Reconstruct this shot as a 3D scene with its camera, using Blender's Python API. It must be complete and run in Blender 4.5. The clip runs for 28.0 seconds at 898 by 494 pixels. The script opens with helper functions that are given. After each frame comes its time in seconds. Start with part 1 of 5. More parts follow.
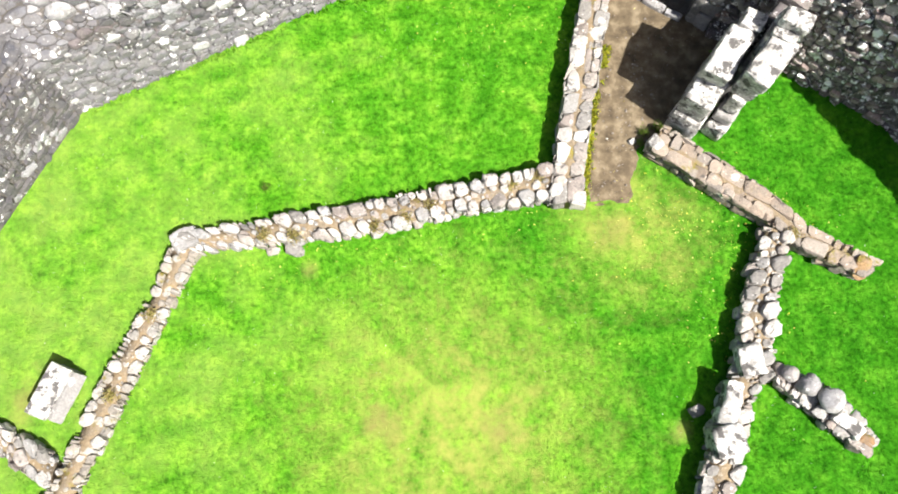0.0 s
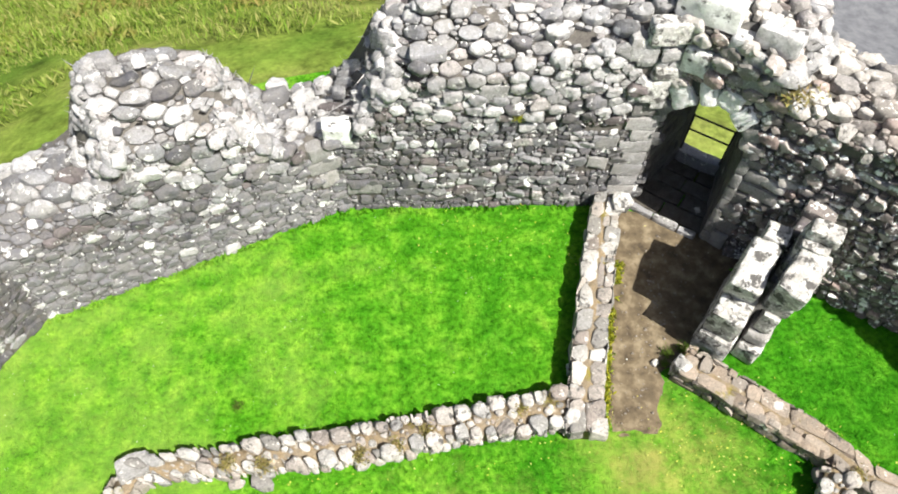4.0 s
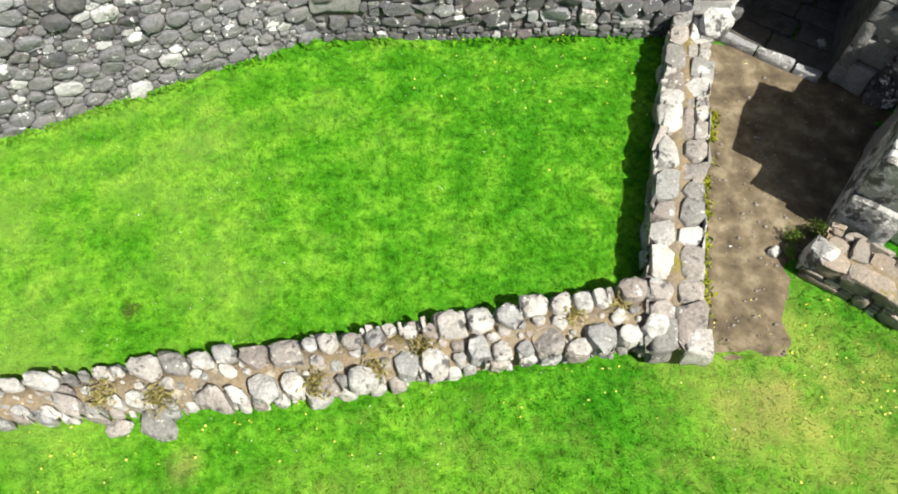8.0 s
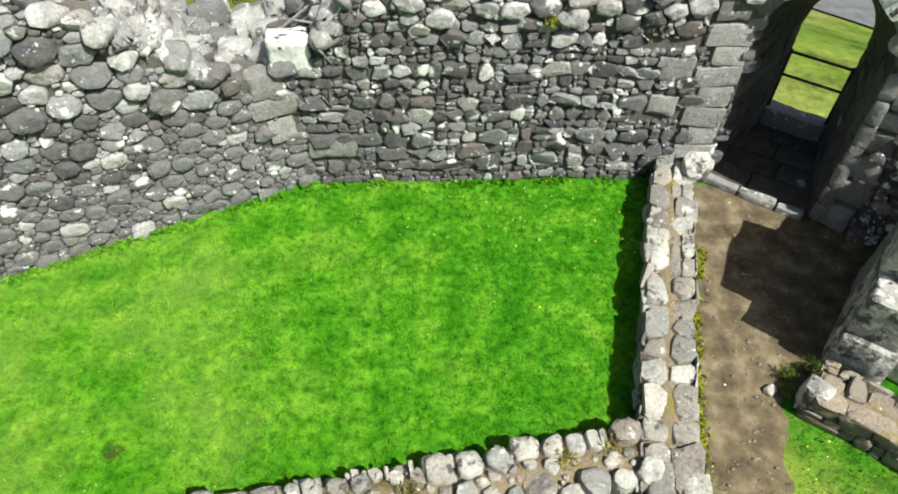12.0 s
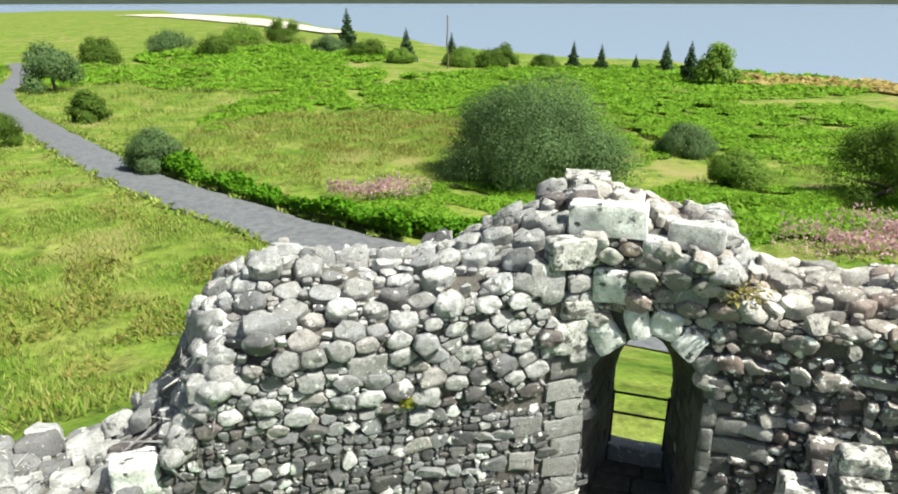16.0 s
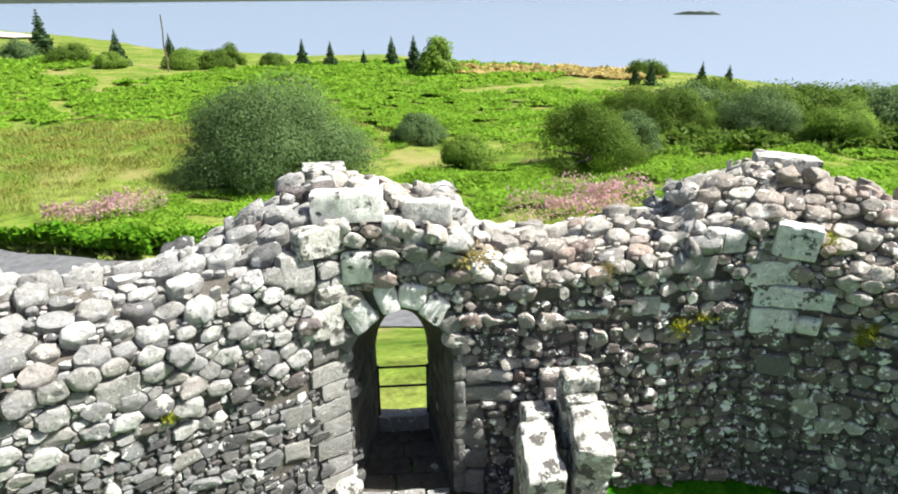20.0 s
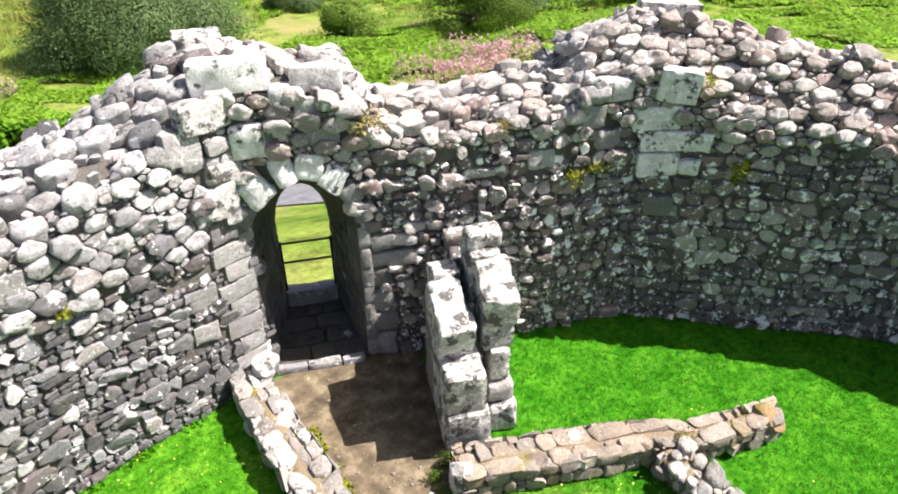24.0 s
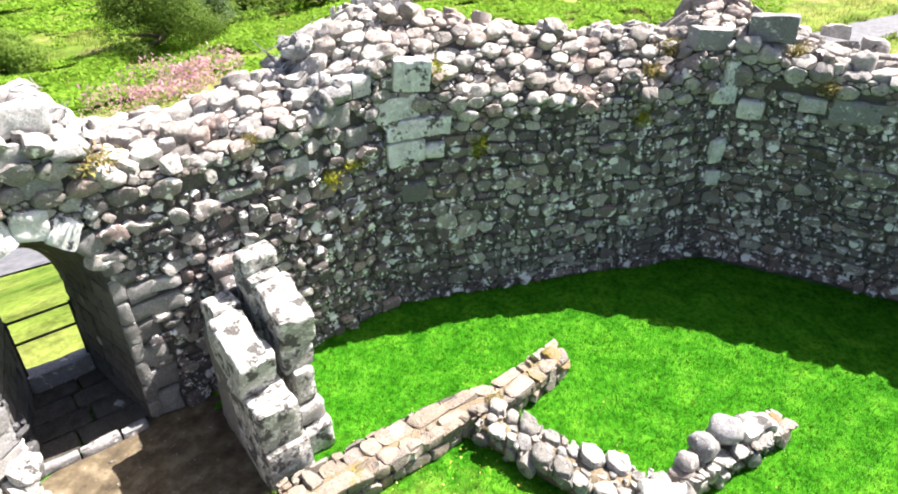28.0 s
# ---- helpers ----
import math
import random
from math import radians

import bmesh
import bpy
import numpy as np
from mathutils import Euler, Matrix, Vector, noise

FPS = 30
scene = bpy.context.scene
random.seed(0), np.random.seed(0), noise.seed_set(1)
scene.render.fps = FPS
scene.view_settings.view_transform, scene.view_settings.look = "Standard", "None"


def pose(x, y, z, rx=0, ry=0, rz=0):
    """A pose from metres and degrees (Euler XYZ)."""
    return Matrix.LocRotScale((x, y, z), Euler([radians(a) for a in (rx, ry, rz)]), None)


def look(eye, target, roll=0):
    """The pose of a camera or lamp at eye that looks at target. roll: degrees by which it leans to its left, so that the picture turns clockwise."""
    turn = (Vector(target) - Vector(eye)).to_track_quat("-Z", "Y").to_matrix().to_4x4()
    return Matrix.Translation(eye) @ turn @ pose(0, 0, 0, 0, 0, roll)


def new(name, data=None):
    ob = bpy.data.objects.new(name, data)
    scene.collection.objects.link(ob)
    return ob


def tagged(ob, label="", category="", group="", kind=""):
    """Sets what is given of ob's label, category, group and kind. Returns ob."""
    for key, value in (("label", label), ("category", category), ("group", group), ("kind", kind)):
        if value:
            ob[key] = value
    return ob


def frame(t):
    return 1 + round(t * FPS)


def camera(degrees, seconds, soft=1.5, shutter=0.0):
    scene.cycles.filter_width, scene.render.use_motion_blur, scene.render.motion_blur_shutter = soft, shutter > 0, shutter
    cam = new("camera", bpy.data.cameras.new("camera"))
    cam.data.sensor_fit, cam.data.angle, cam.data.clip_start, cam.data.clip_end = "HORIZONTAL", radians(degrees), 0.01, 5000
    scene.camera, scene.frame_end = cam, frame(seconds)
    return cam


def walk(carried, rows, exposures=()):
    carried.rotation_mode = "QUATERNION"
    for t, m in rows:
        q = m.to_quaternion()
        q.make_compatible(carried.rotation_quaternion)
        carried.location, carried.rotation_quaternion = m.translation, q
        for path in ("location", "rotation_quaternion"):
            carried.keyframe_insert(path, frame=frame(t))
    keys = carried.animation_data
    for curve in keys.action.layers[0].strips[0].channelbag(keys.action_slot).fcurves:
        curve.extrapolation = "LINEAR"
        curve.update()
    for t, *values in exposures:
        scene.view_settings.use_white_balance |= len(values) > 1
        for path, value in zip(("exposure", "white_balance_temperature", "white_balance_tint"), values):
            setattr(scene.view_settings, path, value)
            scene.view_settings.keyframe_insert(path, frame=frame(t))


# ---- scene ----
cam = camera(67.1, 28.0, soft=1.9)
PATH = [
    (0, (0.3, -0.537, 13.277), (0.319, -0.06, 11.335), -0.4),
    (0.5, (0.312, -0.442, 13.274), (0.345, 0.165, 11.368), 0.5),
    (1, (0.353, -0.357, 13.296), (0.389, 0.376, 11.435), 0.2),
    (1.5, (0.381, -0.296, 13.318), (0.42, 0.566, 11.514), 0.1),
    (2, (0.362, -0.285, 13.34), (0.409, 0.707, 11.604), 0.4),
    (2.5, (0.265, -0.404, 13.239), (0.324, 0.71, 11.579), 0.9),
    (4.5, (0.389, -0.08, 10.819), (0.423, 1.013, 9.144), 0.4),
    (5, (0.483, 0.256, 9.79), (0.516, 1.311, 8.091), 0.4),
    (5.5, (0.483, 0.469, 8.953), (0.518, 1.514, 7.248), 0.5),
    (6, (0.388, 0.656, 8.143), (0.418, 1.691, 6.432), 0.4),
    (6.5, (0.288, 0.776, 7.481), (0.314, 1.795, 5.761), 0.3),
    (7, (0.271, 0.822, 7.296), (0.293, 1.83, 5.569), 0.1),
    (7.5, (0.288, 0.82, 7.226), (0.313, 1.827, 5.499), 0.3),
    (8, (0.305, 0.8, 7.179), (0.329, 1.804, 5.449), 0.3),
    (8.5, (0.34, 0.793, 7.158), (0.362, 1.805, 5.432), 0.1),
    (9, (0.38, 0.766, 7.131), (0.402, 1.709, 5.368), 0.2),
    (9.5, (0.352, 0.834, 7.143), (0.384, 1.602, 5.296), 1.2),
    (10, (0.368, 0.888, 7.19), (0.403, 1.592, 5.318), 1.6),
    (10.5, (0.428, 0.93, 7.224), (0.463, 1.723, 5.388), 1.2),
    (11, (0.398, 0.997, 7.241), (0.45, 1.957, 5.487), 1.8),
    (11.5, (0.458, 0.96, 7.256), (0.49, 2.1, 5.613), 0.4),
    (12, (0.507, 0.873, 7.313), (0.517, 2.18, 5.799), -0.6),
    (12.5, (0.525, 0.88, 7.337), (0.537, 2.335, 5.964), -0.4),
    (13, (0.521, 0.893, 7.325), (0.534, 2.485, 6.114), -0.3),
    (13.5, (0.28, 0.897, 7.299), (0.338, 2.606, 6.261), 0.2),
    (15.5, (0.19, 1.001, 7.718), (0.513, 2.852, 7.033), 0.3),
    (16, (0.153, 1.02, 7.75), (0.706, 2.814, 7.06), 0.0),
    (16.5, (0.173, 0.989, 7.784), (0.794, 2.759, 7.089), -0.1),
    (17, (0.182, 0.949, 7.785), (0.88, 2.691, 7.094), -0.2),
    (17.5, (0.244, 0.904, 7.764), (1.024, 2.611, 7.071), -0.4),
    (18, (0.183, 0.887, 7.789), (1.055, 2.548, 7.097), -0.3),
    (18.5, (0.152, 0.853, 7.796), (1.1, 2.474, 7.109), -0.6),
    (19, (0.102, 0.804, 7.792), (1.142, 2.365, 7.099), -0.3),
    (19.5, (0.056, 0.71, 7.776), (1.184, 2.209, 7.084), -0.1),
    (20, (0.081, 0.563, 7.777), (1.256, 2.022, 7.078), -0.4),
    (20.5, (0.034, 0.494, 7.756), (1.217, 1.913, 6.989), -0.3),
    (21, (0.01, 0.474, 7.743), (1.156, 1.821, 6.809), -0.4),
    (21.5, (0.032, 0.511, 7.729), (1.151, 1.803, 6.691), -0.5),
    (23.5, (-0.007, 0.621, 7.733), (1.237, 1.785, 6.686), -0.9),
    (24, (0.03, 0.613, 7.655), (1.309, 1.745, 6.615), -0.8),
    (24.5, (-0.001, 0.702, 7.633), (1.332, 1.779, 6.601), -0.8),
    (25, (-0.012, 0.783, 7.595), (1.369, 1.808, 6.573), -0.8),
    (25.5, (0.044, 0.825, 7.59), (1.461, 1.791, 6.561), -0.8),
    (26, (0.103, 0.892, 7.669), (1.553, 1.783, 6.619), -0.9),
    (26.5, (0.007, 0.878, 7.563), (1.509, 1.702, 6.531), -0.9),
    (27, (-0.098, 0.946, 7.512), (1.455, 1.684, 6.491), -1.0),
    (27.5, (-0.104, 1.04, 7.551), (1.493, 1.662, 6.521), -1.1),
    (28, (-0.105, 1.125, 7.556), (1.538, 1.604, 6.521), -1.0),
]
EXPOSURES = [(0, 1.30, 6500, 11), (2.5, 1.10, 6500, 9), (4.5, 1.04, 6500, 8), (8, 0.94, 6500, 5), (11, 0.70, 6500, 0), (13.5, 0.72, 6500, 0), (15.5, 0.90, 6500, -1), (18, 1.06, 6500, 2), (20, 1.20, 6500, 5), (21.5, 1.30, 6500, 13), (25, 1.48, 6500, 15), (28, 1.78, 6500, 14)]
walk(cam, [(t, look(eye, target, roll)) for t, eye, target, roll in PATH], EXPOSURES)

# ---- world, sun ----
SUN_AZ, SUN_EL = 43.0, 53.0   # degrees clockwise from +x towards -y; height
sun_way = Vector((math.cos(radians(SUN_AZ)) * math.cos(radians(SUN_EL)), -math.sin(radians(SUN_AZ)) * math.cos(radians(SUN_EL)), math.sin(radians(SUN_EL))))
world = bpy.data.worlds.new("sky")
scene.world = world
world.use_nodes = True
wn = world.node_tree.nodes
sky = wn.new("ShaderNodeTexSky")
sky.sky_type, sky.sun_disc = "NISHITA", False
sky.air_density, sky.dust_density, sky.ozone_density = 0.8, 3.0, 0.6
sky.sun_elevation, sky.sun_rotation = radians(SUN_EL), math.atan2(sun_way.x, sun_way.y)
world.node_tree.links.new(sky.outputs[0], wn["Background"].inputs[0])
wn["Background"].inputs[1].default_value = 0.060
lamp = bpy.data.lights.new("sun", "SUN")
lamp.energy, lamp.angle, lamp.color = 5.0, radians(0.53), (1.0, 0.95, 0.88)
sun = new("sun", lamp)
sun.matrix_world = look((0, 0, 60), Vector((0, 0, 60)) - sun_way)


# ---- materials ----
def material(name):
    m = bpy.data.materials.new(name)
    m.use_nodes = True
    t = m.node_tree
    return m, t.nodes, t.links, t.nodes["Principled BSDF"]


def ramp(nodes, links, source, stops):
    r = nodes.new("ShaderNodeValToRGB")
    e = r.color_ramp.elements
    while len(e) < len(stops):
        e.new(0.5)
    for el, (p, c) in zip(e, stops):
        el.position, el.color = p, (*c, 1) if len(c) == 3 else c
    links.new(source, r.inputs[0])
    return r.outputs[0]


def tex_noise(nodes, links, coord, scale, detail=4, rough=0.55):
    n = nodes.new("ShaderNodeTexNoise")
    n.inputs["Scale"].default_value, n.inputs["Detail"].default_value, n.inputs["Roughness"].default_value = scale, detail, rough
    links.new(coord, n.inputs["Vector"])
    return n.outputs["Fac"]


def mix(nodes, links, fac, a, b, blend="MIX"):
    m = nodes.new("ShaderNodeMix")
    m.data_type, m.blend_type = "RGBA", blend
    for sock, v in ((m.inputs[0], fac), (m.inputs[6], a), (m.inputs[7], b)):
        if isinstance(v, (int, float)):
            sock.default_value = v
        elif isinstance(v, tuple):
            sock.default_value = (*v, 1)
        else:
            links.new(v, sock)
    return m.outputs[2]


def bump(nodes, links, height, bsdf, strength, distance):
    b = nodes.new("ShaderNodeBump")
    b.inputs["Strength"].default_value, b.inputs["Distance"].default_value = strength, distance
    links.new(height, b.inputs["Height"])
    links.new(b.outputs[0], bsdf.inputs["Normal"])


def stone_material(name, tints, lichen=0.62, lichen_colour=(0.62, 0.62, 0.58), island=False, moss=0.0, crust=0.80, dark=0.0, rosette=(3.0, 0.16, 0.30), fleck=13.0):
    """Weathered stone: one tint a stone, blotches, pale lichen crusts and fine relief."""
    m, n, l, b = material(name)
    geo = n.new("ShaderNodeNewGeometry")
    if island:
        rnd = geo.outputs["Random Per Island"]
    else:
        rnd = n.new("ShaderNodeObjectInfo").outputs["Random"]
    pos = geo.outputs["Position"]
    k = len(tints)
    base = ramp(n, l, rnd, [(i / k, c) for i, c in enumerate(tints)])
    base.node.color_ramp.interpolation = "CONSTANT"
    blot = tex_noise(n, l, pos, 5.0, 5, 0.6)
    col = mix(n, l, ramp(n, l, blot, [(0.35, (0, 0, 0)), (0.7, (1, 1, 1))]), base, mix(n, l, 0.55, base, (0.16, 0.15, 0.13)))
    fine = tex_noise(n, l, pos, 30.0, 7, 0.75)
    col = mix(n, l, 0.75, col, ramp(n, l, fine, [(0.25, (0.25, 0.25, 0.25)), (0.75, (0.95, 0.95, 0.95))]), "OVERLAY")
    spots = tex_noise(n, l, pos, 7.0, 4, 0.75)
    col = mix(n, l, ramp(n, l, spots, [(lichen, (0, 0, 0)), (lichen + 0.04, (1, 1, 1))]), col, lichen_colour)
    vo = n.new("ShaderNodeTexVoronoi")
    vo.inputs["Scale"].default_value = rosette[0]
    warp = n.new("ShaderNodeVectorMath")
    warp.operation = "MULTIPLY_ADD"
    nz = n.new("ShaderNodeTexNoise")
    nz.inputs["Scale"].default_value = 14.0
    l.new(pos, nz.inputs["Vector"])
    l.new(nz.outputs["Color"], warp.inputs[0])
    warp.inputs[1].default_value = (0.13, 0.13, 0.13)
    l.new(pos, warp.inputs[2])
    l.new(warp.outputs[0], vo.inputs["Vector"])
    pick = n.new("ShaderNodeSeparateColor")
    l.new(vo.outputs["Color"], pick.inputs[0])
    near = ramp(n, l, vo.outputs["Distance"], [(rosette[1], (1, 1, 1)), (rosette[2], (0, 0, 0))])
    some = ramp(n, l, pick.outputs[0], [(crust, (0, 0, 0)), (crust + 0.02, (1, 1, 1))])
    col = mix(n, l, mix(n, l, 1.0, near, some, "MULTIPLY"), col, lichen_colour)
    speck = n.new("ShaderNodeTexVoronoi")
    speck.inputs["Scale"].default_value = fleck
    l.new(warp.outputs[0], speck.inputs["Vector"])
    pick2 = n.new("ShaderNodeSeparateColor")
    l.new(speck.outputs["Color"], pick2.inputs[0])
    dots = mix(n, l, 1.0, ramp(n, l, speck.outputs["Distance"], [(0.20, (1, 1, 1)), (0.36, (0, 0, 0))]), ramp(n, l, pick2.outputs[1], [(crust + 0.27, (0, 0, 0)), (crust + 0.29, (1, 1, 1))]), "MULTIPLY")
    col = mix(n, l, dots, col, lichen_colour)
    if dark:
        dk = tex_noise(n, l, pos, 4.6, 8, 0.68)
        col = mix(n, l, ramp(n, l, dk, [(dark, (0, 0, 0)), (dark + 0.05, (1, 1, 1))]), col, (0.11, 0.105, 0.10))
    if moss:
        ms = tex_noise(n, l, pos, 1.7, 5, 0.7)
        col = mix(n, l, ramp(n, l, ms, [(moss, (0, 0, 0)), (moss + 0.08, (1, 1, 1))]), col, (0.20, 0.17, 0.03))
    l.new(col, b.inputs["Base Color"])
    b.inputs["Roughness"].default_value = 0.9
    b.inputs["Specular IOR Level"].default_value = 0.25
    bump(n, l, tex_noise(n, l, pos, 16.0, 8, 0.7), b, 0.85, 0.045)
    return m


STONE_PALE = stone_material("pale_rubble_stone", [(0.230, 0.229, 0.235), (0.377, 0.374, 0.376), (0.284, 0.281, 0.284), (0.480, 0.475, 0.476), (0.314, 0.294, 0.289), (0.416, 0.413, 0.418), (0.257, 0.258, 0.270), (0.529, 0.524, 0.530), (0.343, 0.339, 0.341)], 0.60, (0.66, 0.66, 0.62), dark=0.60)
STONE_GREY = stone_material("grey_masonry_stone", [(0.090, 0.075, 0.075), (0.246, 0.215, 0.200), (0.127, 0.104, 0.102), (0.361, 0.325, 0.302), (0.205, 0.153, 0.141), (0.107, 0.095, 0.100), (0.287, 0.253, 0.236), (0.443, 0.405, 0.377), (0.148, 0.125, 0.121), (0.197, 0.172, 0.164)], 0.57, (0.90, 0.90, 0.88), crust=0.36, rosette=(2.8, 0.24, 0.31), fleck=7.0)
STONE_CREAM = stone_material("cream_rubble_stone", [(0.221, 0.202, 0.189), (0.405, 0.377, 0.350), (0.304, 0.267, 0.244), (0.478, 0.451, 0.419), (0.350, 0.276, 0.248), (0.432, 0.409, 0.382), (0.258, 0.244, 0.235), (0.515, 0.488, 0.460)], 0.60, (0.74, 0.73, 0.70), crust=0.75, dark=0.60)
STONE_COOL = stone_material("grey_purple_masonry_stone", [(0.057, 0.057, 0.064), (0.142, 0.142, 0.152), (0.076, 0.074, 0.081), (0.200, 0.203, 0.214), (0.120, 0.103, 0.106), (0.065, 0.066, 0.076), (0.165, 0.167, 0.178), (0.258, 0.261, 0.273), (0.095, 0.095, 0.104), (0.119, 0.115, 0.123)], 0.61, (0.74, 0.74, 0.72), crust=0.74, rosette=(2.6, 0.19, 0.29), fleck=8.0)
STONE_WHITE = stone_material("lichened_dressed_stone", [(0.415, 0.406, 0.384), (0.500, 0.491, 0.468)], 0.54, (0.74, 0.74, 0.71), dark=0.515)
# lichen-white stone, brightened chiefly to offset dim light on NE and E walls
STONE_BRIGHT = stone_material("brightened_crusted_dressed_stone", [(0.80, 0.80, 0.775), (0.86, 0.86, 0.835)], 0.53, (0.91, 0.91, 0.89), dark=0.575)
STONE_ASHLAR = stone_material("dark_dressed_stone", [(0.15, 0.147, 0.147), (0.22, 0.217, 0.213), (0.29, 0.282, 0.275)], 0.64, crust=0.80)
STONE_LOW = stone_material("low_wall_stone", [(0.195, 0.188, 0.176), (0.365, 0.354, 0.333), (0.245, 0.212, 0.190), (0.445, 0.433, 0.407), (0.305, 0.275, 0.248), (0.262, 0.260, 0.253), (0.405, 0.380, 0.348)], 0.61, (0.60, 0.59, 0.55), moss=0.70, crust=0.78, dark=0.575)
STONE_SUNK = stone_material("sunken_footing_stone", [(0.24, 0.225, 0.195), (0.34, 0.325, 0.29), (0.27, 0.245, 0.205), (0.39, 0.375, 0.34)], 0.64, (0.56, 0.55, 0.50), moss=0.58, crust=0.8, dark=0.60)
STONE_TAN = stone_material("tan_footing_slab", [(0.230, 0.183, 0.140), (0.281, 0.230, 0.183), (0.204, 0.178, 0.153), (0.315, 0.276, 0.234)], 0.64, moss=0.60, dark=0.62)
STONE_QUOIN = stone_material("smooth_grey_quoin", [(0.235, 0.232, 0.232), (0.290, 0.286, 0.284), (0.345, 0.338, 0.332)], 0.62, (0.58, 0.58, 0.56), crust=0.82)
# door passage stone, darkened to stand in for the shade inside
STONE_SHADED = stone_material("shade_toned_dressed_stone", [(0.050, 0.050, 0.052), (0.075, 0.074, 0.074), (0.105, 0.102, 0.100)], 0.70, (0.42, 0.42, 0.40), crust=0.92)
MORTAR = stone_material("dark_joint_fill", [(0.070, 0.064, 0.058), (0.090, 0.082, 0.074)], 0.75, island=True, crust=1.0)
EARTH_CORE = stone_material("earth_and_rubble_fill", [(0.16, 0.118, 0.068), (0.21, 0.158, 0.092)], 0.66, (0.44, 0.40, 0.33), island=True, moss=0.60, crust=0.6)


def scaled(nodes, links, source, by):
    m = nodes.new("ShaderNodeMath")
    m.operation = "MULTIPLY"
    links.new(source, m.inputs[0])
    m.inputs[1].default_value = by
    return m.outputs[0]


def worn_mix(n, l, pos, col, worn):
    """Yellowed and bare patches of the lawn."""
    for px, py, r in worn:
        dist = n.new("ShaderNodeVectorMath")
        dist.operation = "DISTANCE"
        l.new(pos, dist.inputs[0])
        dist.inputs[1].default_value = (px, py, 0)
        edge = n.new("ShaderNodeMath")
        edge.operation = "MULTIPLY_ADD"
        l.new(tex_noise(n, l, pos, 2.5, 5, 0.7), edge.inputs[0])
        edge.inputs[1].default_value = 1.6 * r
        l.new(dist.outputs["Value"], edge.inputs[2])
        if r < 0.9:
            fac = ramp(n, l, edge.outputs[0], [(min(0.9, 0.9 * r), (0.6, 0.6, 0.6)), (min(1.0, 1.8 * r), (0, 0, 0))])
        else:
            fac = ramp(n, l, scaled(n, l, edge.outputs[0], 0.3 / r), [(0.26, (1, 1, 1)), (0.70, (0, 0, 0))])
            fac = mix(n, l, 1.0, fac, ramp(n, l, tex_noise(n, l, pos, 1.7, 6, 0.72), [(0.36, (0.15, 0.15, 0.15)), (0.62, (1, 1, 1))]), "MULTIPLY")
        col = mix(n, l, fac, col, (0.31, 0.335, 0.075) if r > 0.9 else (0.25, 0.205, 0.075))
    return col


def lawn_tone(n, l, pos, col):
    """Broad drift from paler, yellower grass in the west to deeper green in the east, broken up at two scales."""
    xyz = n.new("ShaderNodeSeparateXYZ")
    l.new(pos, xyz.inputs[0])
    drift = n.new("ShaderNodeMapRange")
    drift.inputs["From Min"].default_value, drift.inputs["From Max"].default_value = 8.5, -7.0
    drift.inputs["To Min"].default_value, drift.inputs["To Max"].default_value = -0.30, 0.20
    l.new(xyz.outputs[0], drift.inputs["Value"])
    both = n.new("ShaderNodeMath")
    l.new(drift.outputs[0], both.inputs[0])
    l.new(tex_noise(n, l, pos, 0.55, 5, 0.62), both.inputs[1])
    col = mix(n, l, 0.85, col, ramp(n, l, both.outputs[0], [(0.26, (0.20, 0.36, 0.24)), (0.46, (0.45, 0.50, 0.45)), (0.72, (0.76, 0.64, 0.68))]), "OVERLAY")
    col = mix(n, l, ramp(n, l, both.outputs[0], [(0.52, (0, 0, 0)), (0.80, (0.72, 0.72, 0.72))]), col, (0.190, 0.300, 0.055))
    return mix(n, l, 0.6, col, ramp(n, l, tex_noise(n, l, pos, 2.6, 6, 0.68), [(0.34, (0.30, 0.38, 0.36)), (0.5, (0.5, 0.5, 0.5)), (0.68, (0.66, 0.58, 0.58))]), "OVERLAY")


def grass_material(name, lo, mid, hi, scale, dry=(0.36, 0.30, 0.09), dry_at=0.68, hair=60.0, worn=(), tone=False):
    m, n, l, b = material(name)
    pos = n.new("ShaderNodeNewGeometry").outputs["Position"]
    big = tex_noise(n, l, pos, scale, 5, 0.6)
    col = ramp(n, l, big, [(0.36, lo), (0.5, mid), (0.63, hi)])
    small = tex_noise(n, l, pos, hair, 4, 0.7)
    col = mix(n, l, 0.5, col, ramp(n, l, small, [(0.3, (0.2, 0.2, 0.2)), (0.7, (0.85, 0.85, 0.85))]), "OVERLAY")
    tuft = tex_noise(n, l, pos, hair * 0.16, 5, 0.7)
    col = mix(n, l, 0.6, col, ramp(n, l, tuft, [(0.34, (0.08, 0.08, 0.08)), (0.48, (0.48, 0.48, 0.48)), (0.66, (0.72, 0.72, 0.72))]), "OVERLAY")
    d = tex_noise(n, l, pos, scale * 0.45, 5, 0.65)
    col = mix(n, l, ramp(n, l, d, [(dry_at, (0, 0, 0)), (dry_at + 0.1, (1, 1, 1))]), col, dry)
    if tone:
        col = lawn_tone(n, l, pos, col)
    col = worn_mix(n, l, pos, col, worn)
    l.new(col, b.inputs["Base Color"])
    b.inputs["Roughness"].default_value = 0.9
    b.inputs["Specular IOR Level"].default_value = 0.05
    bump(n, l, tex_noise(n, l, pos, hair * 0.6, 6, 0.7), b, 0.8, 0.05)
    return m


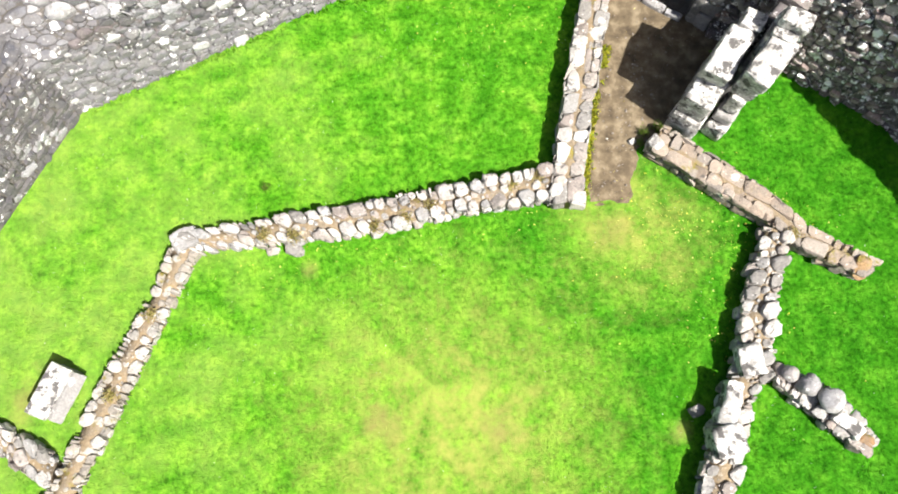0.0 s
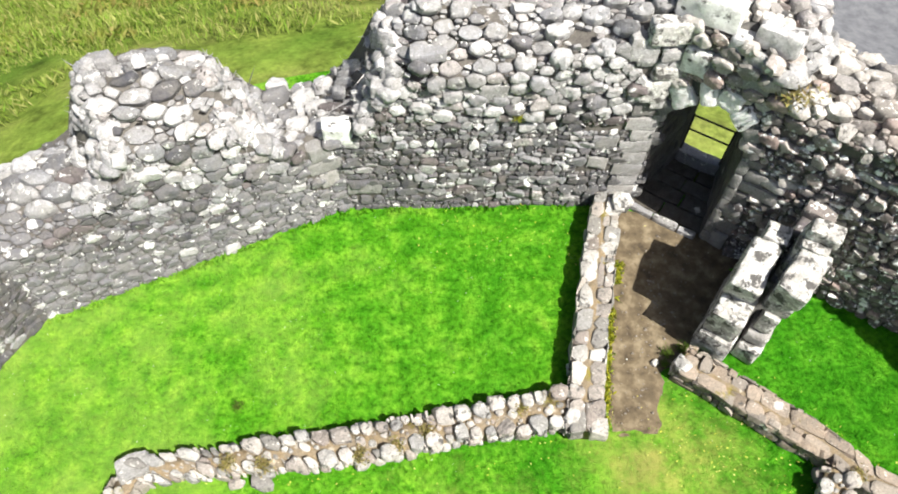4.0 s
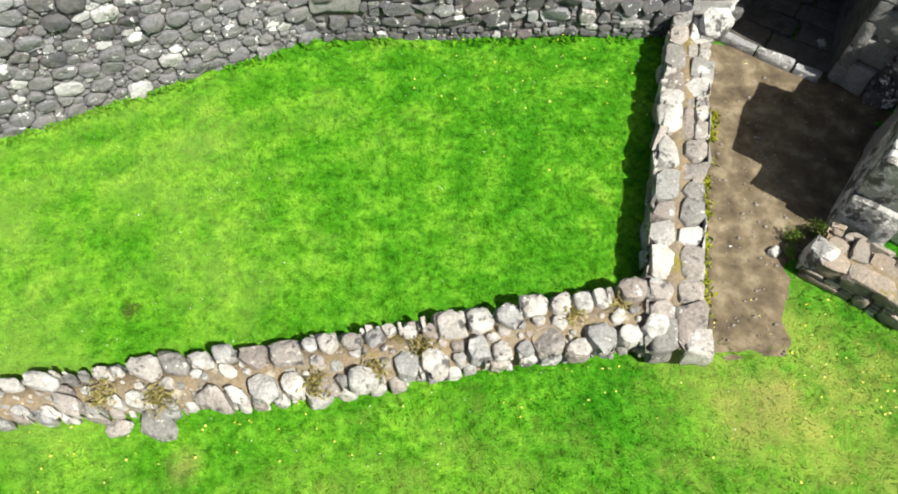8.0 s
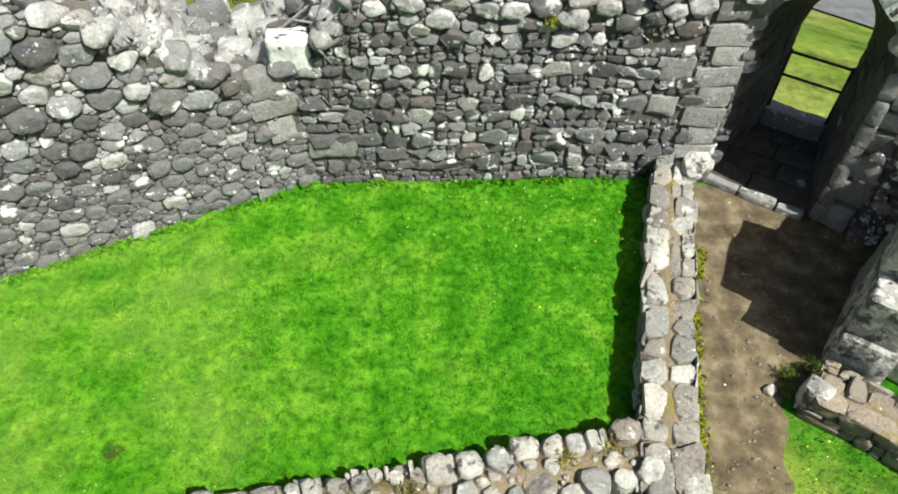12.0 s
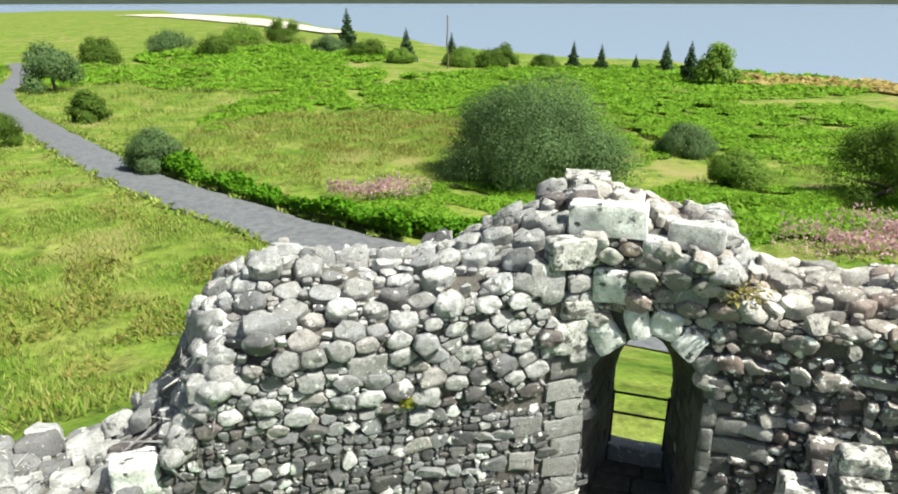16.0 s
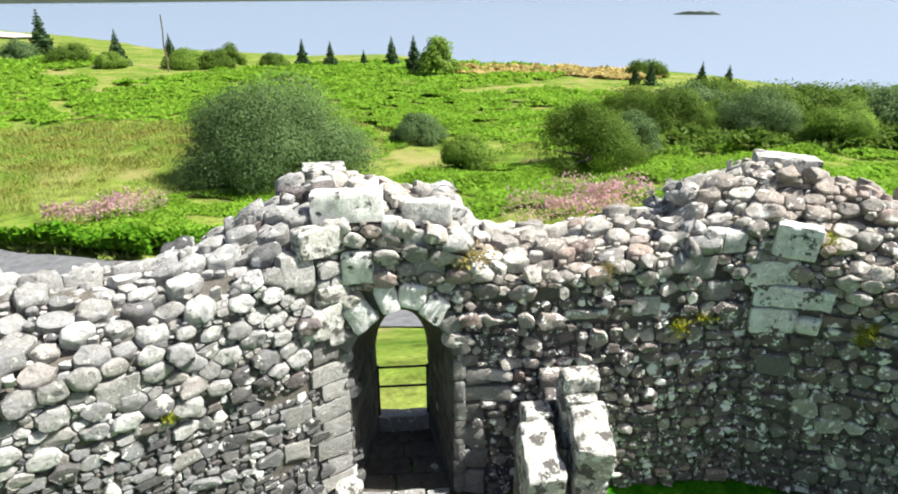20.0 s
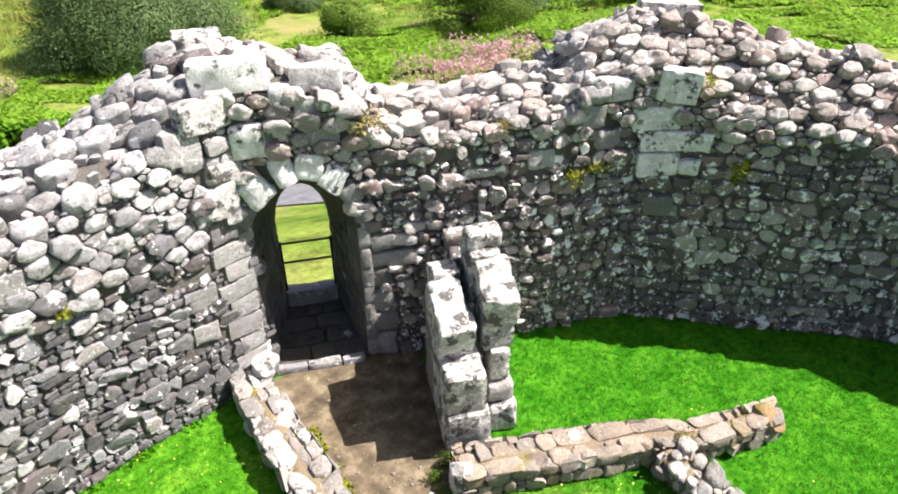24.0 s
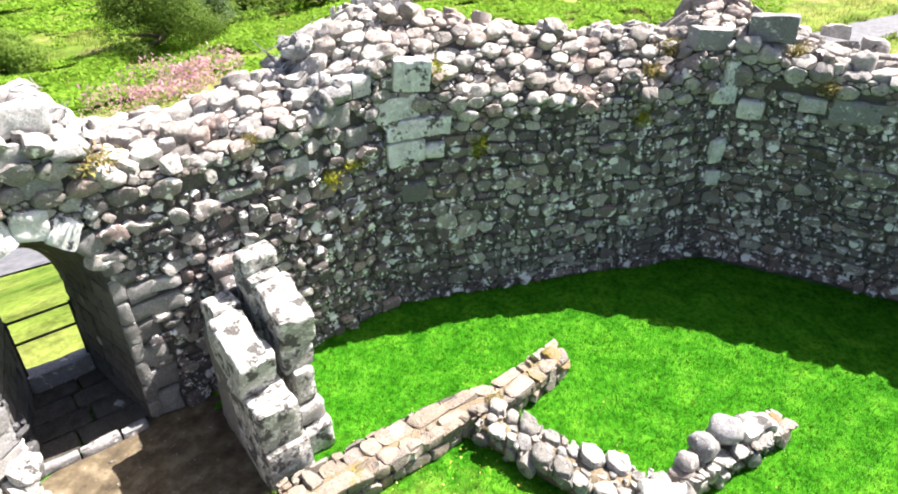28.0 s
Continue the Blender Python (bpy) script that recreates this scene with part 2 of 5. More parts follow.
WORN = [(0.3, -0.8, 2.6), (4.2, 2.9, 1.3), (1.17, -0.89, 0.62), (-1.0, -0.70, 0.52), (4.62, -1.08, 0.3), (-7.3, 0.5, 0.62), (-7.8, 0.0, 0.5), (3.8, 2.95, 0.5), (-2.35, 2.42, 0.24)]
GRASS = grass_material("mown_grass", (0.044, 0.172, 0.006), (0.074, 0.236, 0.011), (0.130, 0.305, 0.020), 2.4, dry=(0.19, 0.26, 0.02), worn=WORN, tone=True)
FIELD = grass_material("rough_pasture", (0.085, 0.145, 0.020), (0.135, 0.185, 0.032), (0.185, 0.205, 0.055), 0.22, dry=(0.235, 0.215, 0.085), dry_at=0.56, hair=6.0)


def plain_material(name, tints, scale=20.0, rough=0.85, strength=0.4, distance=0.01):
    m, n, l, b = material(name)
    pos = n.new("ShaderNodeNewGeometry").outputs["Position"]
    k = len(tints)
    f = tex_noise(n, l, pos, scale, 6, 0.65)
    l.new(ramp(n, l, f, [(0.3 + 0.4 * i / max(1, k - 1), c) for i, c in enumerate(tints)]), b.inputs["Base Color"])
    b.inputs["Roughness"].default_value = rough
    bump(n, l, tex_noise(n, l, pos, scale * 2, 5, 0.6), b, strength, distance)
    return m


# passage floor: earthy brown with the doorway's shade put into its tone
FLAG = stone_material("shade_toned_flagstone", [(0.060, 0.052, 0.043), (0.078, 0.067, 0.055), (0.095, 0.083, 0.068)], 0.74, crust=0.95)
PATH_DIRT = plain_material("bare_trodden_earth", [(0.042, 0.030, 0.017), (0.118, 0.090, 0.053), (0.235, 0.192, 0.125)], 3.2, 0.95, 0.6, 0.03)
ASPHALT = plain_material("grey_road", [(0.075, 0.078, 0.088), (0.12, 0.123, 0.135), (0.16, 0.163, 0.172)], 2.6)
IRON = plain_material("dark_iron", [(0.015, 0.015, 0.016), (0.03, 0.028, 0.026)], 30.0, 0.5)


# ---- helpers for building ----
def mesh(name, verts, faces, mat, smooth=True):
    me = bpy.data.meshes.new(name)
    me.from_pydata(verts, [], faces)
    me.materials.append(mat)
    if smooth:
        me.shade_smooth()
        me.set_sharp_from_angle(angle=radians(smooth if smooth is not True else 180))
    me.update()
    return me


def obj(name, verts, faces, mat, parent=None, label="", smooth=True):
    """One mesh object; its origin lies at the middle of its points."""
    v = np.asarray(verts, float)
    c = v.mean(0)
    ob = new(name, mesh(name, (v - c).tolist(), faces, mat, smooth))
    ob.location = c
    if parent:
        ob.parent = parent
    return tagged(ob, label)


def power_cells(w, h, rmin, rmax, squash, rng, keep=None, tight=0.92, seeds=None, grow=None, reach=1.5, fill=0):
    """Stones of mixed sizes that fill a w x h sheet: middle, radius and outline of each."""
    H = h * squash
    count = int(w * H / (math.pi * (0.5 * (rmin + rmax)) ** 2) * 1.9) + 8
    radii = np.concatenate([np.sort(rmin + (rmax - rmin) * rng.random(count) ** 1.5)[::-1], np.full(count, rmin * 0.85), np.full(count, rmin * 0.55)])
    pts, rs = np.zeros((3 * count, 2)), np.zeros(3 * count)
    k = 0
    for r in radii if not seeds else ():
        for _ in range(7):
            p = rng.random(2) * (w, H)
            q = r * grow(p[0], p[1] / squash) if grow else r
            if k == 0 or (np.hypot(*(pts[:k] - p).T) > (rs[:k] + q) * tight).all():
                pts[k], rs[k] = p, q
                k += 1
                break
    pts, rs = pts[:k], rs[:k]
    if seeds:
        pts, rs = np.array([(a, b * squash) for a, b, r in seeds]), np.array([r for a, b, r in seeds])
        k = len(rs)
        for _ in range(fill):       # small stones in the gaps
            p, q = rng.random(2) * (w, H), rmin * (0.45 + 0.4 * rng.random())
            if (np.hypot(*(pts - p).T) > (rs + q) * 0.9).all():
                pts, rs, k = np.vstack([pts, p]), np.append(rs, q), k + 1
    out = []
    for i in range(k):
        p, r = pts[i], rs[i]
        if keep and not keep(p[0], p[1] / squash):
            continue
        e = r * reach
        poly = [(p[0] + e * math.cos(a), p[1] + e * math.sin(a)) for a in np.arange(8) * math.pi / 4]
        d2 = ((pts - p) ** 2).sum(1)
        near = np.where(d2 < (r * 1.5 + rs * 1.6) ** 2)[0]
        for j in near[np.argsort(d2[near])]:
            if j == i:
                continue
            dx, dy = pts[j] - p
            lim = (d2[j] + r * r - rs[j] ** 2) / 2
            vals = [(x - p[0]) * dx + (y - p[1]) * dy - lim for x, y in poly]
            if max(vals) <= 0:
                continue
            cut = []
            for q in range(len(poly)):
                (x0, y0), (x1, y1), a, b = poly[q], poly[(q + 1) % len(poly)], vals[q], vals[(q + 1) % len(poly)]
                if a <= 0:
                    cut.append((x0, y0))
                if (a < 0) != (b < 0) and a != b:
                    t = a / (a - b)
                    cut.append((x0 + t * (x1 - x0), y0 + t * (y1 - y0)))
            poly = cut
            if len(poly) < 3:
                break
        if len(poly) >= 3:
            q = np.array(poly)
            q[:, 1] /= squash
            out.append((p[0], p[1] / squash, r, q))
    return out


def coursed_cells(w, h, lo, hi, rng, keep=None, pins=0.28, lines=None, warp=1.0):
    """Random rubble brought roughly to courses: long stones, squarish ones and thin pinnings."""
    out = []

    def add(u0, u1, v0, v1):
        if u1 - u0 < 0.02 or v1 - v0 < 0.02:
            return
        c = ((u0 + u1) / 2, (v0 + v1) / 2)
        if keep and not keep(*c):
            return
        k = min(u1 - u0, v1 - v0)
        q = [k * (0.16 + 0.32 * rng.random()) * (0.8 if lines else 1.0) for _ in range(8)]
        slant = rng.normal(0, 0.03 if lines else 0.10, 4) * k
        poly = np.array([(u0 + q[0], v0 + slant[0]), (u1 - q[1], v0 + slant[1]), (u1 + slant[2], v0 + q[2]), (u1 + slant[3], v1 - q[3]), (u1 - q[4], v1 - slant[1]), (u0 + q[5], v1 - slant[0]), (u0 - slant[3], v1 - q[6]), (u0 - slant[2], v0 + q[7])])
        poly[:, 1] += [warp * (0.10 * noise.noise(Vector((x * 0.7, y * 0.9, w))) + 0.03 * noise.noise(Vector((x * 2.5, y * 2.5, h)))) for x, y in poly]
        out.append((poly[:, 0].mean(), poly[:, 1].mean(), 0.5 * math.sqrt((u1 - u0) * (v1 - v0)), poly))

    v = 0.0
    while v < h:
        tall = lo + (hi - lo) * rng.random() ** 1.3
        if lines:
            k = sum(1 for q in lines if q <= v + 1e-6)
            if k >= len(lines):
                break
            tall = lines[k] - v
        u = -0.1 * rng.random()
        while u < w:
            kind = rng.random()
            long = tall * (0.8 + 1.2 * rng.random() ** 1.4)
            if kind < pins * 0.5:         # a column of small pinnings
                long, z = tall * (0.35 + 0.4 * rng.random()), v
                while z < v + tall - 0.02:
                    t = min(v + tall - z, 0.035 + 0.05 * rng.random())
                    add(u, u + long, z, z + t)
                    z += t
            elif kind < pins:       # two thin stones, one above the other
                cut = tall * (0.3 + 0.4 * rng.random())
                add(u, u + long, v, v + cut)
                add(u, u + long * 0.55, v + cut, v + tall)
                add(u + long * 0.55, u + long, v + cut, v + tall)
            else:
                over = tall * 0.16 * rng.random()
                add(u, u + long, v + over * (rng.random() < 0.5), v + tall)
            u += long
        v += tall
    return out


def stone_mesh(poly, surf, gap, bulge, rng, blunt=0.14):
    """A split, weathered stone on the outline poly of a sheet; surf(u, v, h) gives its place in space."""
    c = poly.mean(0)
    d = poly - c
    ln = np.maximum(np.hypot(*d.T), 1e-6)[:, None]
    poly = c + d * np.clip(1 - gap / ln, 0.4, 1) * (1 + rng.normal(0, 0.06, (len(poly), 1)))
    nxt = np.roll(poly, -1, 0)
    ring = poly
    if blunt:
        ring = np.empty((2 * len(poly), 2))
        ring[0::2], ring[1::2] = poly * (1 - blunt) + nxt * blunt, poly * blunt + nxt * (1 - blunt)
    n = len(ring)
    tilt = rng.normal(0, 0.13, 2)
    size = ln.mean()
    seed = Vector(rng.random(3) * 90)
    verts = []
    for scale, hh in ((1.0, -0.12), (1.0, 0.42), (0.90, 0.86), (0.66, 1.0), (0.33, 1.03)):
        for k, (u, v) in enumerate(c + (ring - c) * scale):
            rough = noise.noise(Vector(((u - c[0]) / size * 1.3, (v - c[1]) / size * 1.3, 0)) + seed) * 0.20 + noise.noise(Vector(((u - c[0]) / size * 3.4, (v - c[1]) / size * 3.4, 0)) + seed) * 0.10
            h = hh if hh < 0 else bulge * (hh + rough * 1.6) + ((u - c[0]) * tilt[0] + (v - c[1]) * tilt[1]) * (hh > 0.5)
            verts.append(surf(u, v, h))
    verts.append(surf(c[0], c[1], bulge * (1.03 + 0.32 * noise.noise(seed))))
    faces = []
    for k in range(4):
        for i in range(n):
            j = (i + 1) % n
            faces.append((k * n + i, k * n + j, (k + 1) * n + j, (k + 1) * n + i))
    faces += [(4 * n + i, 4 * n + (i + 1) % n, 5 * n) for i in range(n)]
    return verts, faces


def lay_stones(parent, cells, surf, mat_of, rng, gap=0.012, bulge=0.35, limit=300, near=None, name="stone", jut=0.0, sharp=42, blunt=0.14):
    """Each cell becomes a stone under parent; past the limit the farther ones are joined."""
    order = list(range(len(cells)))
    if len(cells) > limit and near:
        order.sort(key=lambda i: (surf(cells[i][0], cells[i][1], 0) - near).length)
    rest = {}
    for place, i in enumerate(order):
        u, v, r, poly = cells[i]
        off = rng.normal(0, jut(u, v) if callable(jut) else jut)
        vs, fs = stone_mesh(poly, lambda a, c, h: surf(a, c, h + off), gap, r * (bulge(u, v) if callable(bulge) else bulge) * (0.7 + 0.6 * rng.random()), rng, blunt)
        m = mat_of(u, v, r, rng)
        if place < limit:
            obj(name, vs, fs, m, parent, smooth=sharp)
        else:
            a, b = rest.setdefault(m.name, ([], []))
            k = len(a)
            a += vs
            b += [tuple(x + k for x in f) for f in fs]
    for key, (a, b) in rest.items():
        ob = obj("stones", a, b, bpy.data.materials[key], parent, smooth=sharp)
        ob["kind"] = "stuff"


def block(name, size, m, mat, parent=None, rng=None, rough=0.018, label=""):
    """A dressed or split block with chipped, worn edges and uneven faces, at the pose m."""
    rng = rng or np.random.default_rng(3)
    half = Vector(size) / 2
    cuts = [int(min(11, max(4, s / 0.055))) for s in size]
    o = Vector(rng.random(3) * 50)
    wear = min(min(size) * 0.22, 0.02 + rough * 2.2)
    verts, faces = [], []
    for axis in range(3):
        p, q = (axis + 1) % 3, (axis + 2) % 3
        for sign in (-1, 1):
            base = len(verts)
            for a in range(cuts[p] + 1):
                for b in range(cuts[q] + 1):
                    v = Vector((0, 0, 0))
                    v[axis], v[p], v[q] = sign * half[axis], (2 * a / cuts[p] - 1) * half[p], (2 * b / cuts[q] - 1) * half[q]
                    rad = wear * (0.75 + 1.1 * max(-0.4, noise.noise(v * 3.5 + o)) + 0.5 * noise.noise(v * 11 + o))
                    core = Vector([max(rad - h, min(h - rad, c)) for c, h in zip(v, half)])
                    d = v - core
                    v = core + d.normalized() * min(d.length, rad) if d.length > 1e-6 else v
                    v += Vector(noise.noise_vector(v * 1.6 + o)) * rough * 2.0 + Vector(noise.noise_vector(v * 4.5 + o)) * rough * 0.9 + Vector(noise.noise_vector(v * 12.0 + o)) * rough * 0.45
                    verts.append(v)
            w = cuts[q] + 1
            for a in range(cuts[p]):
                for b in range(cuts[q]):
                    f = (base + a * w + b, base + (a + 1) * w + b, base + (a + 1) * w + b + 1, base + a * w + b + 1)
                    faces.append(f if sign > 0 else f[::-1])
    bm = bmesh.new()
    made = [bm.verts.new(v) for v in verts]
    for f in faces:
        bm.faces.new([made[k] for k in f])
    bmesh.ops.remove_doubles(bm, verts=bm.verts[:], dist=0.0005)
    me = bpy.data.meshes.new(name)
    bm.to_mesh(me)
    bm.free()
    me.materials.append(mat)
    me.shade_smooth()
    me.set_sharp_from_angle(angle=radians(50))
    ob = new(name, me)
    ob.matrix_basis = m
    if parent:
        ob.parent = parent
    return tagged(ob, label)


# ---- plan of the curtain wall ----
CORNERS = [(-11.6, -6.0), (-11.3, -1.2), (-7.15, 6.07), (-1.6, 8.56), (4.48, 8.52), (9.7, 4.9), (12.85, -0.55), (11.9, -5.0), (7.5, -9.5), (0.5, -11.0), (-7.0, -10.2)]
THICK = 1.9
NAMES = ["wall_west", "wall_west_upper", "wall_northwest", "wall_north", "wall_northeast", "wall_east", "wall_southeast", "wall_south_right", "wall_south", "wall_south_left", "wall_southwest"]
# height of the face and of the crest along each side, as (metres along, face, crest)
TOPS = {
    "wall_west_upper": [(0, 2.0, 2.4), (6, 2.0, 2.4), (8.4, 1.9, 2.2)],
    "wall_northwest": [(0, 1.9, 2.2), (0.9, 2.1, 2.55), (2.0, 2.5, 2.9), (2.5, 3.3, 4.1), (3.5, 3.5, 4.2), (4.3, 3.0, 3.8), (4.75, 2.65, 2.95), (5.0, 2.35, 2.5), (5.7, 2.1, 2.2), (6.09, 2.2, 2.3)],
    "wall_north": [(0, 2.2, 2.3), (0.62, 2.6, 2.9), (1.1, 3.3, 4.0), (1.8, 3.75, 4.6), (2.4, 3.7, 4.62), (3.3, 3.8, 4.42), (4.05, 3.95, 4.48), (4.7, 4.15, 4.65), (5.2, 4.45, 4.92), (5.9, 4.80, 5.20), (6.15, 4.85, 5.22)],
    "wall_northeast": [(0, 4.85, 5.22), (0.8, 4.8, 5.15), (1.75, 4.45, 4.85), (1.98, 4.05, 4.42), (2.6, 3.85, 4.25), (3.5, 3.9, 4.27), (4.2, 4.0, 4.50), (5.0, 4.05, 4.48), (5.3, 4.3, 4.85), (5.8, 4.5, 5.10), (6.24, 4.6, 5.30)],
    "wall_east": [(0, 4.55, 5.30), (0.9, 4.1, 5.12), (2.0, 3.8, 4.85), (3.0, 3.68, 4.67), (3.6, 3.62, 4.56), (4.6, 3.65, 4.56), (5.15, 3.85, 4.52), (5.55, 4.35, 4.92), (6.29, 4.45, 5.05)],
    "wall_southeast": [(0, 4.45, 5.05), (0.45, 4.3, 4.75), (0.9, 4.15, 4.45), (2.4, 4.0, 4.25), (4.6, 3.9, 4.15)],
}


def side(i):
    """The inner foot of side i: ends, way along, way out, and the ways in which its ends are mitred."""
    n = len(CORNERS)
    p = [Vector(CORNERS[(i + k) % n]) for k in (-1, 0, 1, 2)]
    ds = [(p[k + 1] - p[k]).normalized() for k in range(3)]
    outs = [Vector((-d.y, d.x)) for d in ds]
    ma, mb = [(outs[k] + outs[k + 1]) / (1 + outs[k].dot(outs[k + 1])) for k in (0, 1)]
    return p[1], p[2], ds[1], outs[1], ma, mb


def top_of(name, s):
    rows = TOPS.get(name, [(0, 3.6, 4.2), (20, 3.6, 4.2)])
    xs = [r[0] for r in rows]
    return np.interp(s, xs, [r[1] - 0.06 for r in rows]), np.interp(s, xs, [r[2] - 0.13 for r in rows])


def wall_surface(i, start=None):
    """surf(s, v, h): v climbs the face, then runs over the broken top to the outer edge."""
    a, b, d, out, ma, mb = side(i)
    length = (b - a).length
    name = NAMES[i]

    def surf(s, v, h):
        zf, zc = top_of(name, s)
        u = s / length
        lean = ma * (1 - u) + mb * u
        slope = math.atan2(zc - zf, 0.9)
        if v <= zf:
            over, z, nf, nz = 0.0, v, 1.0, 0.0
            t = max(0.0, 1 - (zf - v) / 0.25)
            nf, nz = math.cos(t * 0.5), math.sin(t * 0.5)
        else:
            w = v - zf
            run = 0.9 / math.cos(slope)
            if w < run:
                over, z = w * math.cos(slope), zf + w * math.sin(slope)
                nf, nz = math.sin(slope), math.cos(slope)
            else:
                over, z = 0.9 + (w - run), zc - (w - run) * 0.15
                nf, nz = -0.1, 0.99
        over -= h * nf
        p = a.lerp(b, u) + lean * over
        return Vector((p.x, p.y, z + h * nz))

    return surf, length


def wall_core(i, parent, s0=0.0, z_cut=0.0, mat=None):
    """The solid body of one side behind its stones, from s0 to its far end."""
    surf, length = wall_surface(i)
    a, b, d, out, ma, mb = side(i)
    name = NAMES[i]
    n = max(2, int((length - s0) / 0.25))
    verts, faces = [], []
    for k in range(n + 1):
        s = s0 + (length - s0) * k / n
        zf, zc = top_of(name, s)
        lean = ma * (1 - s / length) + mb * (s / length)
        foot = a.lerp(b, s / length)
        slope_run = 0.9 / math.cos(math.atan2(zc - zf, 0.9))
        col = [surf(s, v, -0.035) for v in (*(np.linspace(0, 1, 7) * (zf - 0.04)), zf + slope_run * 0.5, zf + slope_run, zf + slope_run + 0.95)]
        col[0].z = -0.6
        o = foot + lean * THICK
        col += [Vector((o.x, o.y, zc - 0.3)), Vector((o.x, o.y, -1.2))]
        verts += col
    m = 12
    for k in range(n):
        for q in range(m - 1):
            faces.append((k * m + q, (k + 1) * m + q, (k + 1) * m + q + 1, k * m + q + 1))
    faces.append(tuple(range(m)))
    faces.append(tuple(n * m + q for q in reversed(range(m))))
    return obj("core", verts, faces, mat or MORTAR, parent, smooth=False)


# ---- ground ----
SHORE = [(-180, 635), (-60, 889), (-5, 1016), (2.7, 711), (6.8, 401), (16.4, 232), (27, 190), (34, 190), (40, 157), (50, 155), (58, 146), (66, 128), (72, 123), (90, 145), (120, 305), (180, 635)]


def shore_radius(x, y):
    az = math.degrees(math.atan2(x, y))
    return float(np.interp(az, [s[0] for s in SHORE], [s[1] for s in SHORE]))


def ground_height(x, y):
    r = math.hypot(x, y)
    R = shore_radius(x, y)
    if r < 12:
        return 0.0
    if r < 26:
        t = (r - 12) / 14
        return -4.3 * t * t * (3 - 2 * t) + noise.noise(Vector((x * 0.3, y * 0.3, 7))) * 0.12 * t
    if r < R:
        t = (r - 26) / (R - 26)
        z = -4.3 - 2.8 * t ** 1.6
        z += noise.noise(Vector((x * 0.04, y * 0.04, 3))) * 1.1 * min(1, (r - 26) / 30) * (1 - t) + noise.noise(Vector((x * 0.3, y * 0.3, 7))) * 0.12
        return z
    return -7.15 - min(4.0, (r - R) * 0.08)


def ground_sheet():
    radii = [0.0] + [0.6 * k for k in range(1, 26)] + list(15.5 + np.linspace(0, 1, 110) ** 1.6 * 560) + [700, 1000, 1500, 3000]
    nseg = 300
    verts, faces = [(0, 0, 0)], []
    for r in radii[1:]:
        for k in range(nseg):
            a = 2 * math.pi * k / nseg
            x, y = r * math.sin(a), r * math.cos(a)
            verts.append((x, y, ground_height(x, y)))
    for k in range(nseg):
        faces.append((0, 1 + (k + 1) % nseg, 1 + k))
    for q in range(len(radii) - 2):
        for k in range(nseg):
            b, c = 1 + q * nseg, 1 + (q + 1) * nseg
            faces.append((b + k, b + (k + 1) % nseg, c + (k + 1) % nseg, c + k))
    faces = [tuple(reversed(f)) for f in faces]
    me = mesh("ground", verts, faces, FIELD)
    me.materials.append(GRASS)
    for p in me.polygons:
        if p.center.xy.length < 13.2 and (p.center.x - 4.55) * 0.58 + (p.center.y - 8.6) * 0.81 < 1.0:
            p.material_index = 1
    return tagged(new("ground", me), "rough green pasture sloping down to the loch", "ground", kind="structure")


ground = ground_sheet()

# water of the loch
m_, n_, l_, b_ = material("loch_water")
b_.inputs["Base Color"].default_value = (0.225, 0.275, 0.37, 1)
b_.inputs["Roughness"].default_value = 0.25
b_.inputs["Specular IOR Level"].default_value = 0.25
pos_ = n_.new("ShaderNodeNewGeometry").outputs["Position"]
bump(n_, l_, tex_noise(n_, l_, pos_, 1.5, 6, 0.6), b_, 0.25, 0.1)
WATER = m_


def water_sheet():
    verts = [(x, y, -7.25) for x, y in ((-3000, -200), (3000, -200), (3000, 3000), (-3000, 3000))]
    return tagged(new("water", mesh("water", verts, [(0, 1, 2, 3)], WATER)), "calm pale blue loch beyond the fields", "water", kind="structure")


water_sheet()


def strip(name, pts, widths, z_of, mat, label, category, lift=0.02, step=1.0, ragged=0.0):
    """A ribbon that follows the ground."""
    line = [Vector(p) for p in pts]
    dense = []
    for k in range(len(line) - 1):
        p0, p1, p2, p3 = line[max(0, k - 1)], line[k], line[k + 1], line[min(len(line) - 1, k + 2)]
        n = max(2, int((p2 - p1).length / step))
        for q in range(n):
            t = q / n
            c = 0.5 * (2 * p1 + (p2 - p0) * t + (2 * p0 - 5 * p1 + 4 * p2 - p3) * t * t + (3 * p1 - p0 - 3 * p2 + p3) * t ** 3)
            dense.append((c, widths[k] * (1 - t) + widths[k + 1] * t))
    verts, faces, cols = [], [], 7
    for k, (c, w) in enumerate(dense):
        d = (dense[min(k + 1, len(dense) - 1)][0] - dense[max(0, k - 1)][0]).normalized()
        s = Vector((d.y, -d.x))
        for q in range(cols):
            f = q / (cols - 1) * 2 - 1
            p = c + s * w / 2 * f * (1 + 0.06 * noise.noise(Vector((c.x * 0.7, c.y * 0.7, q))) + ragged * (noise.noise(Vector((c.x * 2.2, c.y * 2.2, f > 0))) + 0.6 * noise.noise(Vector((c.x * 7, c.y * 7, f > 0)))))
            verts.append((p.x, p.y, z_of(p.x, p.y) + lift + (0.05 if abs(f) < 0.9 else -0.06)))
        if k:
            b = (k - 1) * cols
            for q in range(cols - 1):
                faces.append((b + q, b + q + 1, b + cols + q + 1, b + cols + q))
    return tagged(new(name, mesh(name, verts, faces, mat)), label, category, kind="structure")


